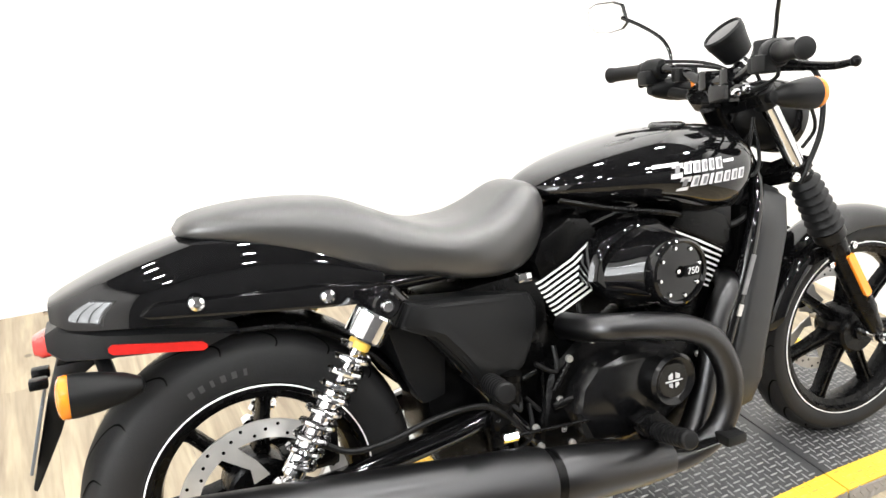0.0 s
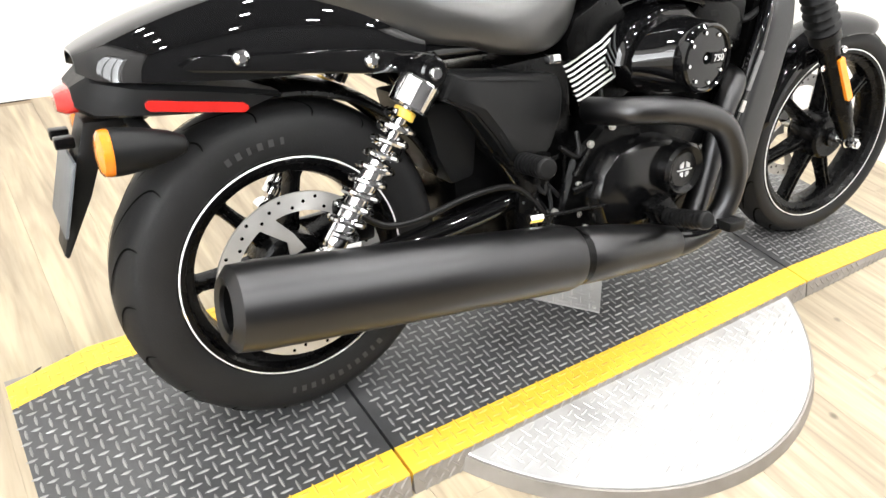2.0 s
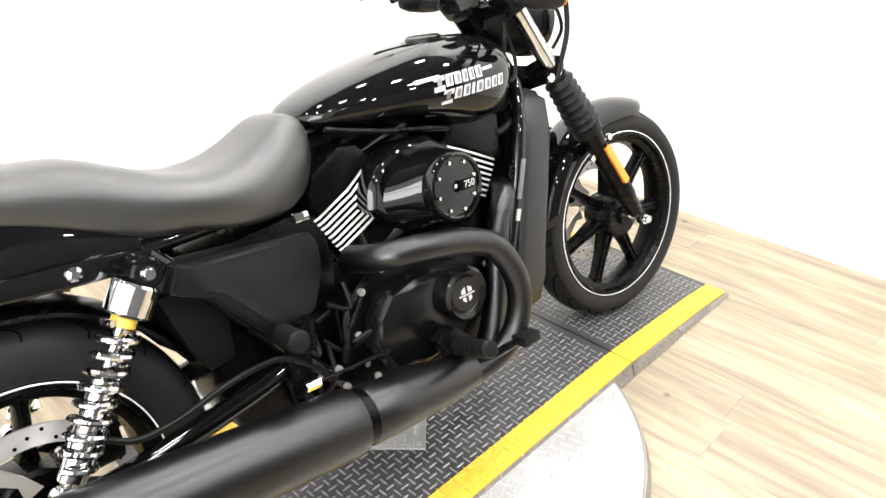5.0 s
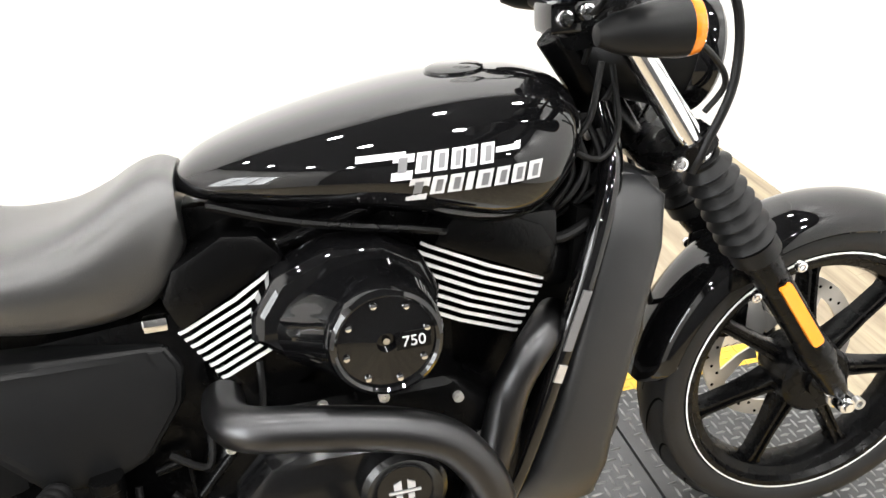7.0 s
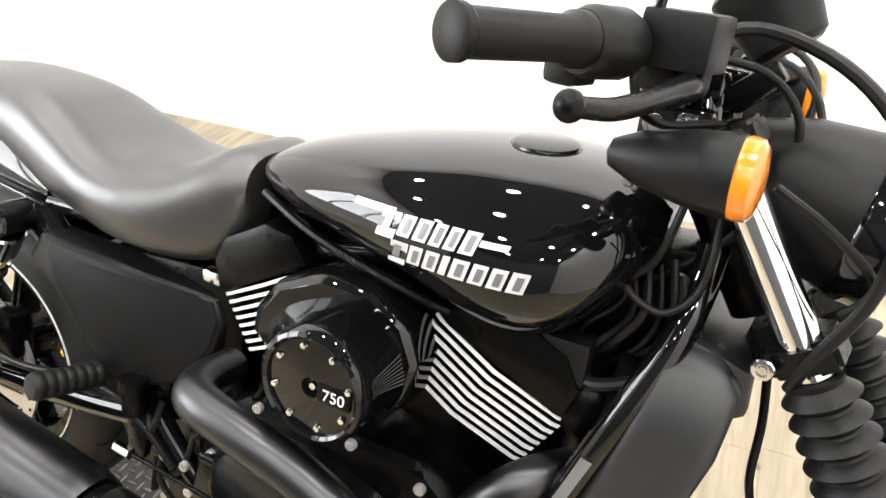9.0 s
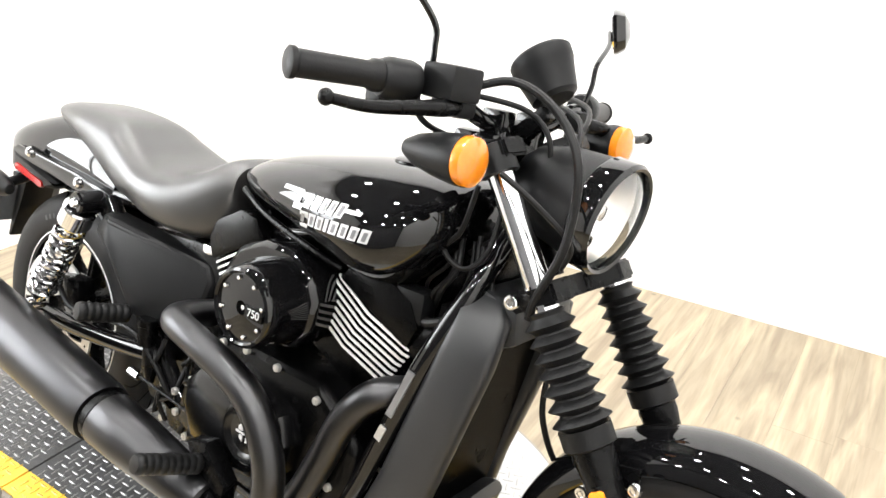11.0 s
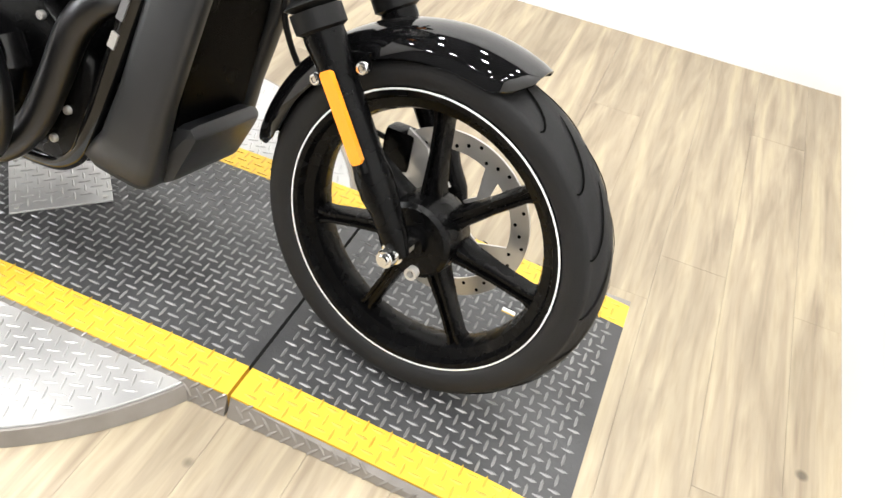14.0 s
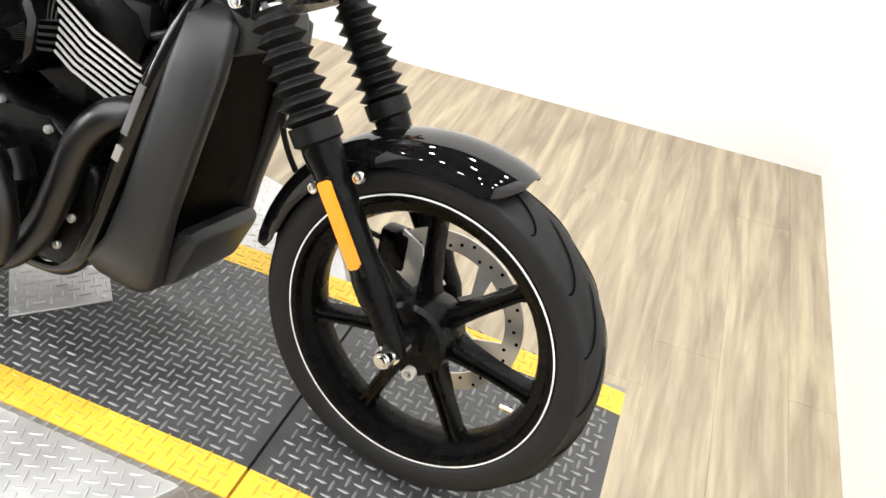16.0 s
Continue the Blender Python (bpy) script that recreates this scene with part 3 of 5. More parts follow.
# -- fork --
fork = new("front_fork")
fork.parent = bike
tagged(fork, "chrome fork tubes with ribbed black rubber gaiters")
for sy in (-1, 1):
    y = sy * 0.101
    part("fork_tube", cyl(fork_pt(0.925, y), fork_pt(0.56, y), 0.0195, seg=24), CHROME, fork, "chrome fork tube", m=STEER)
    prof = []
    top, low = fork_pt(0.735, y), fork_pt(0.575, y)
    n = (low - top).length
    ribs = 7
    prof.append((0.021, 0))
    prof.append((0.027, 0.002))
    for k in range(ribs):
        h = 0.008 + (n - 0.036) * k / ribs
        step = (n - 0.036) / ribs
        rr = 0.036 + 0.007 * k / ribs
        inner = 0.0245 + 0.004 * k / ribs
        prof += [(inner, h), (inner + 0.001, h + step * 0.12), (rr - 0.001, h + step * 0.5), (rr, h + step * 0.56), (rr - 0.002, h + step * 0.62), (inner + 0.001, h + step * 0.92), (inner, h + step * 0.98)]
    prof += [(0.037, n - 0.03), (0.037, n - 0.004), (0.03, n), (0.02, n)]
    part("fork_gaiter", lathe(prof, top, low - top, 28), RUBBER, fork, "ribbed black rubber fork gaiter", m=STEER, angle=0.5)
    lower = [(0, 0), (0.029, 0), (0.030, 0.02), (0.026, 0.05), (0.025, 0.20), (0.028, 0.215), (0.028, 0.245), (0.023, 0.27), (0.022, 0.31), (0.012, 0.345), (0, 0.346)]
    part("fork_lower", lathe(lower, fork_pt(0.582, y), fork_pt(0.2, y) - fork_pt(0.582, y), 24), SATIN, fork, "satin black fork lower", m=STEER)
    # reflector
    a, b = fork_pt(0.535, y) + Vector((0.004, sy * 0.024, 0)), fork_pt(0.425, y) + Vector((0.004, sy * 0.024, 0))
    d = (b - a).normalized()
    s = Vector((0.835, 0, 0.55))
    rings = []
    for u, wd in ((0.0, 0.006), (0.004, 0.0095), (0.128, 0.0095), (0.133, 0.006)):
        c = a + d * u
        rings.append([c + s * wd + Vector((0, 0, 0)), c + s * wd + Vector((0, sy * 0.009, 0)), c - s * wd + Vector((0, sy * 0.009, 0)), c - s * wd])
    rf = part("reflector", loft(rings), ORANGE, fork, "orange plastic side reflector", m=STEER)
    part("reflector_backing", cyl(a - d * 0.004 + Vector((0, -sy * 0.004, 0)), b + d * 0.016 + Vector((0, -sy * 0.004, 0)), 0.0095, seg=12), SATIN, fork, m=STEER)
    for q in (fork_pt(0.53, y) + Vector((0.042, sy * 0.002, 0.018)), fork_pt(0.52, y) + Vector((-0.034, sy * 0.004, -0.012))):
        bolt(fork, q, (0, sy, 0), 0.009, CHROME, STEER)
part("axle_bolt", lathe([(0, 0.046), (0.008, 0.046), (0.009, 0.04), (0.013, 0.04), (0.0145, 0.036), (0.0145, 0.018), (0.018, 0.016), (0.018, 0.010), (0.013, 0.006), (0.013, -0.03), (0, -0.03)], (WB - 0.003, -0.094, AX + 0.003), (0, -1, 0), 6 * 4), CHROME, fork, "chrome axle nut", m=STEER)
part("axle", cyl((WB, -0.1, AX), (WB, 0.1, AX), 0.011), STEEL, fork, m=STEER)
part("pinch_ring", lathe([(0.006, 0.0), (0.010, 0.0), (0.010, 0.012), (0.006, 0.012), (0.006, 0.0)], (WB + 0.035, -0.105, AX - 0.012), (0, -1, 0), 16), STEEL, fork, m=STEER)
# yokes
for nm, z, hh in (("lower_yoke", 0.752, 0.016), ("upper_yoke", 0.925, 0.014)):
    c = fork_pt(z, 0)
    own = bmesh.new()
    outline = [(-0.125, 0.0), (-0.115, 0.03), (-0.07, 0.034), (-0.035, -0.005), (0.035, -0.005), (0.07, 0.034), (0.115, 0.03), (0.125, 0.0), (0.115, -0.03), (0.06, -0.06), (-0.06, -0.06), (-0.115, -0.03)]
    nrm, ax = -FD, Vector((0.835, 0, 0.55))
    t1 = [own.verts.new(c + Vector((0, y, 0)) + ax * x + nrm * hh) for y, x in outline]
    t2 = [own.verts.new(c + Vector((0, y, 0)) + ax * x - nrm * hh) for y, x in outline]
    own.faces.new(t1)
    own.faces.new(t2[::-1])
    for k in range(len(t1)):
        own.faces.new((t1[k], t2[k], t2[(k + 1) % len(t1)], t1[(k + 1) % len(t1)]))
    bmesh.ops.recalc_face_normals(own, faces=own.faces)
    bmesh.ops.bevel(own, geom=own.edges[:], offset=0.004, segments=2, affect="EDGES")
    part(nm, own, SATIN, fork, "satin black fork yoke", m=STEER)
for sy in (-1, 1):
    bolt(fork, fork_pt(0.752, sy * 0.124) + Vector((-0.03, 0, -0.015)), (0, sy, 0), 0.011, CHROME, STEER)
part("steering_stem", cyl(HEAD + FD * 0.0, HEAD + FD * 0.19, 0.03), DARK, bike, "black steering head")

# -- front fender --
def fender(cx, r, a0, a1, hw, drop, steps, bm=None):
    rings = []
    for k in range(steps + 1):
        u = k / steps
        a = radians(a0 + (a1 - a0) * u)
        e = min(1.0, 0.25 + 2.6 * math.sqrt(max(0.0, min(u, 1 - u))))
        ring = []
        for q in range(15):
            v = -1 + 2 * q / 14
            yy = hw * e ** 0.5 * math.sin(v * math.pi / 2)
            rr = r - drop * (1 - math.cos(v * math.pi / 2) ** 0.8) * e
            ring.append((cx + rr * math.cos(a), yy, AX + rr * math.sin(a)))
        for q in range(14, -1, -1):
            x, y, z = ring[q]
            d = Vector((x - cx, 0, z - AX)).normalized() * 0.003
            ring.append((x - d.x, y * 0.97, z - d.z))
        rings.append(ring)
    return loft(rings, bm=bm)


part("front_fender", fender(WB, 0.324, 173, 69, 0.066, 0.045, 36), GLOSS, bike, "gloss black front fender", m=STEER)
for sy in (-1, 1):
    part("fender_bracket", slab([(1.36, 0.50), (1.44, 0.53), (1.44, 0.56), (1.36, 0.54)], sy * 0.066, sy * 0.072, 0.002), SATIN, bike, m=STEER)

# -- headlight --
hl = new("headlight")
hl.parent = bike
tagged(hl, "round headlight in a satin black bullet shell")
HC, HA = Vector((1.288, 0.0, 0.860)), Vector((0.985, 0, -0.17))
part("shell", lathe([(0, -0.165), (0.03, -0.160), (0.055, -0.135), (0.071, -0.09), (0.079, -0.03), (0.081, 0.0), (0.08, 0.004), (0.074, 0.004), (0.07, -0.03), (0, -0.08)], HC, HA, 48), MATTE, hl, m=STEER)
part("bezel", lathe([(0.082, -0.022), (0.0845, -0.018), (0.0845, 0.012), (0.080, 0.018), (0.0755, 0.016), (0.0755, -0.01), (0.082, -0.022)], HC, HA, 48), GLOSS, hl, "gloss black headlight ring", m=STEER)
part("reflector_bowl", lathe([(0.075, 0.0), (0.06, -0.03), (0.04, -0.052), (0.018, -0.06), (0, -0.06)], HC, HA, 40), REFLECTOR, hl, "bright faceted reflector bowl", m=STEER)
part("bulb_cap", lathe([(0, -0.01), (0.012, -0.012), (0.014, -0.02), (0.014, -0.05), (0, -0.055)], HC, HA, 16), CHROME, hl, m=STEER)
part("pilot_lamp", lathe([(0, -0.012), (0.009, -0.014), (0.009, -0.04), (0, -0.04)], HC + Vector((-0.01, 0.0, -0.045)), HA, 14), DARK, hl, m=STEER)
part("lens", lathe([(0, 0.024), (0.03, 0.0225), (0.055, 0.018), (0.0745, 0.009), (0.0745, 0.006), (0.055, 0.015), (0.03, 0.0195), (0, 0.021)], HC, HA, 40), GLASS, hl, "clear headlight lens", m=STEER)


# -- turn signals --
def signal(name, p, d, m, lens_mat_, label, stem):
    s = new(name)
    s.parent = bike
    tagged(s, label)
    part("body", lathe([(0, -0.105), (0.012, -0.100), (0.022, -0.078), (0.030, -0.04), (0.0335, -0.01), (0.0335, 0.0), (0, 0.0)], p, d, 28), MATTE, s, m=m)
    part("lens", lathe([(0.0325, 0.0), (0.0335, 0.004), (0.032, 0.013), (0.026, 0.017), (0.012, 0.0195), (0, 0.02), (0, 0.0)], p, d, 28), lens_mat_, s, "amber lens", m=m)
    part("stem", tube(stem, 0.0125, seg=12), MATTE, s, m=m)
    return s


for sy in (-1, 1):
    signal("turn_signal", (1.178, 0.205 if sy > 0 else -0.205, 0.934 if sy > 0 else 0.926), (1, 0, 0.02), STEER, AMBER, "front turn signal with amber lens and black shell", [(1.125, sy * 0.19, 0.925), (1.14, sy * 0.14, 0.918), (1.15, sy * 0.10, 0.915)])
    part("signal_clamp", lathe([(0.0205, 0), (0.028, 0.002), (0.028, 0.042), (0.0205, 0.044)], fork_pt(0.935, sy * 0.101), FD, 20), MATTE, bike, m=STEER)

# -- handlebar and controls --
hb = new("handlebar")
hb.parent = bike
tagged(hb, "black low-rise handlebar with rubber grips, levers and mirrors")
BARM = Matrix.Translation((1.031, 0.0, 0.993)) @ Euler((radians(-1.2), 0, radians(-9.1))).to_matrix().to_4x4() @ Matrix.Diagonal((1, 0.88, 1, 1)) @ Matrix.Translation((-1.02, 0, -1.035))
bar = [(1.02, -0.40, 1.035), (1.065, -0.25, 1.037), (1.09, -0.17, 1.03), (1.10, -0.08, 1.0), (1.10, 0.0, 0.995), (1.10, 0.08, 1.0), (1.09, 0.17, 1.03), (1.065, 0.25, 1.037), (1.02, 0.40, 1.035)]
part("bar", tube(bar, 0.0125, seg=14), GLOSS, hb, m=BARM)
for sy in (-1, 1):
    part("riser", cyl((1.115, sy * 0.045 - 0.02, 0.94), (1.10, sy * 0.045, 1.0), 0.019, bev=0.003), GLOSS, hb, m=BARM)
    part("clamp", box(1.078, 1.122, sy * 0.045 - 0.018, sy * 0.045 + 0.018, 0.975, 1.02, 0.008), GLOSS, hb, m=BARM)
    a, b = Vector((1.018, sy * 0.405, 1.035)), Vector((1.060, sy * 0.275, 1.037))
    g = b - a
    L = g.length
    part("grip", lathe([(0, 0), (0.016, 0.0), (0.0205, 0.003), (0.0205, 0.010), (0.018, 0.014), (0.0175, L - 0.02), (0.0215, L - 0.012), (0.0215, L), (0.013, L)], a, g, 24), RUBBER, hb, "black rubber grip", m=BARM)
    c = Vector((1.068, sy * 0.245, 1.036))
    part("switch_housing", lathe([(0.012, -0.032), (0.024, -0.030), (0.028, -0.02), (0.028, 0.016), (0.024, 0.028), (0.012, 0.03)], c, g, 20), MATTE, hb, m=BARM)
    part("switch_block", box(1.028, 1.06, sy * 0.245 - 0.024, sy * 0.245 + 0.024, 1.0, 1.035, 0.008), MATTE, hb, m=BARM)
    lv = [(1.118, sy * 0.175, 1.015), (1.13, sy * 0.215, 1.012), (1.128, sy * 0.26, 1.008), (1.125, sy * 0.35, 1.002), (1.118, sy * 0.415, 1.006)]
    lever = part("lever", tube(lv, 0.008, radii=[0.013, 0.012, 0.010, 0.008, 0.0065]), SATIN, hb, "satin black hand lever", m=BARM)
    own = bmesh.new()
    bmesh.ops.create_uvsphere(own, u_segments=14, v_segments=10, radius=0.0105)
    own.transform(Matrix.Translation(lv[-1]))
    part("lever_ball", own, SATIN, lever, m=BARM)
    part("lever_perch", box(1.075, 1.13, sy * 0.16 - 0.022, sy * 0.16 + 0.022, 1.0, 1.035, 0.009), MATTE, hb, m=BARM)
    st = [(1.09, sy * 0.205, 1.04), (1.095, sy * 0.212, 1.085), (1.092, sy * 0.222, 1.12), (1.06, sy * 0.285, 1.185), (1.045, sy * 0.315, 1.215)]
    if sy > 0:
        st[1:] = [(1.094, 0.214, 1.075), (1.082, 0.236, 1.112), (1.06, 0.30, 1.150), (1.03, 0.345, 1.176)]
    mir = part("mirror_stem", tube(st, 0.0048, seg=10), GLOSS, hb, "thin black mirror stem", m=BARM)
    # mirror head facing back
    out = [(-0.062, -0.022), (-0.056, 0.026), (-0.03, 0.038), (0.03, 0.040), (0.056, 0.030), (0.064, -0.01), (0.045, -0.036), (0.0, -0.042), (-0.045, -0.036)]
    mc = Vector((1.04, sy * 0.335, 1.19)) if sy < 0 else Vector((1.014, 0.395, 1.184))
    turn = Matrix.Rotation(math.radians(30), 3, "Z") @ Matrix.Rotation(math.radians(-14), 3, "Y") if sy > 0 else Matrix.Identity(3)
    own, gl = bmesh.new(), bmesh.new()
    rings = []
    for sc, dx in ((0.97, -0.006), (1.0, 0.0), (0.85, 0.016), (0.4, 0.026)):
        rings.append([mc + turn @ Vector((dx, sy * y * sc * 1.0, z * sc)) for y, z in out])
    head = part("mirror_head", loft(rings, bm=own), GLOSS, mir, "black mirror shell", m=BARM)
    rings = [[mc + turn @ Vector((dx, sy * y * 0.92, z * 0.92)) for y, z in out] for dx in (-0.0085, -0.006)]
    part("mirror_glass", loft(rings, bm=gl), MIRROR, mir, "mirror glass", m=BARM)
part("master_cylinder", box(1.082, 1.142, -0.215, -0.150, 1.022, 1.068, 0.006), MATTE, hb, "square black brake fluid reservoir", m=BARM)
gg = new("speedometer")
gg.parent = bike
tagged(gg, "round speedometer in a black cup")
GC, GA = Vector((1.120, 0.012, 1.094)), Vector((-0.62, 0, 0.78))
part("cup", lathe([(0, -0.062), (0.028, -0.062), (0.036, -0.056), (0.046, -0.012), (0.048, -0.008), (0.049, 0.008), (0.046, 0.012), (0.043, 0.01), (0.043, 0.004), (0, 0.004)], GC, GA, 36), MATTE, gg, m=BARM)
part("dial_glass", lathe([(0, 0.0095), (0.042, 0.008), (0.042, 0.005), (0, 0.005)], GC, GA, 32), GLOSS, gg, "shiny dark dial glass", m=BARM)
part("gauge_bracket", slab([(1.09, 0.98), (1.13, 0.98), (1.165, 1.02), (1.15, 1.035), (1.11, 1.0)], -0.012, 0.012, 0.003), SATIN, gg, m=BARM)
part("yoke_clamp", box(1.055, 1.125, -0.092, -0.03, 0.905, 0.945, 0.010), GLOSS, bike, "gloss black yoke clamp")
for bx, bz in ((1.102, 0.930), (1.073, 0.924)):
    bolt(bike, (bx, -0.091, bz), (0, -1, 0.1), 0.011, CHROME, h=0.010)
# cables
cab = [[(1.09, -0.13, 1.0), (1.15, -0.09, 1.025), (1.235, -0.105, 1.0), (1.290, -0.120, 0.94), (1.296, -0.125, 0.84), (1.265, -0.122, 0.755), (1.255, -0.115, 0.72)],
       [(1.08, -0.20, 1.0), (1.09, -0.20, 0.965), (1.10, -0.14, 0.94), (1.14, -0.06, 0.93), (1.13, -0.03, 0.86)],
       [(1.09, 0.16, 1.0), (1.17, 0.10, 0.99), (1.2, 0.03, 0.95), (1.17, 0.02, 0.86), (1.13, 0.0, 0.80)],
       [(1.08, -0.12, 1.0), (1.16, -0.05, 0.985), (1.20, -0.04, 0.93), (1.17, -0.04, 0.83), (1.10, -0.06, 0.76)],
       [(1.09, 0.12, 0.99), (1.18, 0.06, 0.975), (1.215, 0.0, 0.92), (1.18, -0.02, 0.82)],
       [(1.12, -0.10, 0.87), (1.105, -0.1, 0.80), (1.08, -0.10, 0.765), (1.12, -0.1, 0.745), (1.15, -0.09, 0.78), (1.15, -0.07, 0.86)],
       [(1.19, -0.165, 0.905), (1.24, -0.15, 0.875), (1.285, -0.12, 0.83), (1.27, -0.1, 0.79)]]
for k, c in enumerate(cab):
    part("cable", tube(c, 0.0062 if k == 0 else 0.0042, seg=9), RUBBER, bike, "black rubber control cable", m=STEER if k < 5 else None)
part("brake_hose", tube([(1.22, 0.02, 0.73), (1.24, 0.0, 0.62), (1.25, 0.0, 0.52), (1.30, 0.04, 0.42), (1.43, 0.07, 0.38)], 0.005, seg=9), RUBBER, bike, "black front brake hose")

# -- tank --
TANK = [(0.580, 0.776, 0.755, 0.040), (0.61, 0.796, 0.745, 0.080), (0.66, 0.816, 0.736, 0.112), (0.72, 0.833, 0.726, 0.138), (0.80, 0.850, 0.714, 0.162), (0.88, 0.863, 0.696, 0.179), (0.95, 0.868, 0.676, 0.187), (1.00, 0.868, 0.675, 0.184), (1.04, 0.864, 0.698, 0.170), (1.075, 0.852, 0.738, 0.138), (1.10, 0.828, 0.778, 0.08)]


def tank_ring(x, top, low, hw, n=40):
    ring = []
    mid = low + (top - low) * 0.46
    for k in range(n):
        a = 2 * math.pi * k / n
        c, s = math.cos(a), math.sin(a)
        y = hw * math.copysign(abs(c) ** 0.8, c)
        z = mid + (top - mid) * abs(s) ** 1.0 if s > 0 else mid - (mid - low) * abs(s) ** 0.8
        ring.append((x, y, z))
    return ring


rings = []
for k in range(45):
    x = TANK[0][0] + (TANK[-1][0] - TANK[0][0]) * (1 - math.cos(math.pi * k / 44)) / 2
    rings.append(tank_ring(x, *lerp_table(TANK, x)))
tank = part("fuel_tank", loft(rings), GLOSS, bike, "gloss black fuel tank with silver lettering", angle=1.1)
part("fuel_cap", lathe([(0, 0.007), (0.032, 0.0065), (0.038, 0.004), (0.040, 0.0), (0.040, -0.006), (0, -0.006)], (0.950, -0.02, 0.867), (-0.03, -0.08, 1), 32), GLOSS, tank, "low round fuel cap")
part("tank_seam", tube([(0.62, -0.088, 0.748), (0.72, -0.115, 0.722), (0.86, -0.13, 0.697), (0.9, -0.115, 0.683)], 0.006, seg=8), DARK, tank)


def tank_side(x, z):
    """y of the tank's right flank."""
    top, low, hw = lerp_table(TANK, x)
    mid = low + (top - low) * 0.46
    s = (z - mid) / (top - mid) if z > mid else (mid - z) / (mid - low)
    s = max(0.0, min(0.99, s)) ** (1.0 if z > mid else 1 / 0.8)
    return -hw * math.sqrt(1 - s * s) ** 0.8


def tank_block(x0, x1, z0, z1, slope, shear, off):
    """A slanted plain block laid on the tank's right flank."""
    bm = bmesh.new()
    nx, rows = max(2, int((x1 - x0) / 0.006)), []
    for k in range(nx + 1):
        u = k / nx
        for zz in (z0, z1):
            x = x0 - 0.014 + (x1 - x0) * u + shear * (zz - z0)
            z = zz - 0.027 + slope * (x - 0.8)
            rows.append(bm.verts.new((x, tank_side(x, z) - off, z)))
    for k in range(nx):
        bm.faces.new((rows[2 * k], rows[2 * k + 2], rows[2 * k + 3], rows[2 * k + 1]))
    return bm


# the maker's lettering as two rows of plain slanted blocks
SL = 0.045
part("decal_bar", tank_block(0.806, 0.862, 0.821, 0.828, SL, 0.25, 0.0012), SILVER, tank, "silver decal bar")
xs = 0.842
for k, wd in enumerate((0.028, 0.020, 0.020, 0.017, 0.017, 0.020)):
    part("decal_block", tank_block(xs, xs + wd - 0.004, 0.803 if k else 0.797, 0.825, SL, 0.25, 0.0014), SILVER, tank, "silver decal block")
    part("decal_core", tank_block(xs + wd * 0.30, xs + wd * 0.66, 0.806, 0.822, SL, 0.25, 0.0019), GREYDEC, tank)
    xs += wd
part("decal_bar", tank_block(xs, xs + 0.03, 0.813, 0.819, SL, 0.25, 0.0014), SILVER, tank)
xs = 0.858
for k, wd in enumerate((0.027, 0.020, 0.020, 0.012, 0.022, 0.020, 0.020, 0.021)):
    part("decal_block", tank_block(xs, xs + wd - 0.004, 0.776 if k else 0.770, 0.797, SL, 0.25, 0.0014), SILVER, tank, "silver decal block")
    if wd > 0.015:
        part("decal_core", tank_block(xs + wd * 0.30, xs + wd * 0.66, 0.779, 0.793, SL, 0.25, 0.0019), GREYDEC, tank)
    xs += wd

# -- seat --
SEATP = [(-0.085, 0.776, 0.768, 0.034), (-0.07, 0.792, 0.764, 0.062), (-0.02, 0.804, 0.752, 0.082), (0.05, 0.809, 0.732, 0.096), (0.13, 0.806, 0.702, 0.106), (0.20, 0.795, 0.672, 0.116), (0.26, 0.770, 0.652, 0.126), (0.32, 0.744, 0.646, 0.136), (0.38, 0.731, 0.630, 0.140), (0.44, 0.737, 0.620, 0.135), (0.49, 0.757, 0.617, 0.124), (0.535, 0.783, 0.625, 0.110), (0.565, 0.790, 0.650, 0.098), (0.585, 0.782, 0.69, 0.085)]
rings = []
for k in range(61):
    x = -0.085 + 0.67 * k / 60
    top, low, hw = lerp_table(SEATP, x)
    ring = []
    for q in range(36):
        a = 2 * math.pi * q / 36
        c, s = math.cos(a), math.sin(a)
        mid = low + (top - low) * 0.42
        y = hw * math.copysign(abs(c) ** 0.55, c)
        z = mid + (top - mid) * abs(s) ** 0.85 if s > 0 else mid - (mid - low) * abs(s) ** 0.35
        if s < 0:
            y *= 1 - 0.10 * abs(s)
        dish = 0.010 * max(0.0, 1 - abs(x - 0.40) / 0.16) * (y / hw) ** 2
        ring.append((x, y, z + (dish if s > 0 else 0)))
    rings.append(ring)
seat = part("seat", loft(rings), SEAT, bike, "black vinyl seat with stepped passenger section", angle=0.9)
# -- rear fender and tail --
RF = [(-0.285, 0.690, 0.664, 0.050), (-0.262, 0.702, 0.654, 0.076), (-0.20, 0.728, 0.648, 0.096), (-0.12, 0.753, 0.643, 0.106), (-0.04, 0.770, 0.638, 0.110), (0.06, 0.768, 0.640, 0.112), (0.15, 0.745, 0.648, 0.112), (0.24, 0.70, 0.650, 0.110)]
rings = []
for k in range(41):
    x = -0.285 + 0.525 * (1 - math.cos(math.pi * k / 40)) / 2
    top, low, hw = lerp_table(RF, x)
    ring = []
    for q in range(31):
        a = math.pi * q / 30
        ring.append((x, hw * math.copysign(abs(math.cos(a)) ** 0.5, math.cos(a)), low + (top - low) * math.sin(a) ** 0.75))
    for q in range(30, -1, -1):
        px, py, pz = ring[q]
        ring.append((px, py * 0.955, pz - 0.004 * math.sin(math.pi * q / 30)))
    rings.append(ring)
part("rear_fender", loft(rings), GLOSS, bike, "gloss black rear fender", angle=0.9)
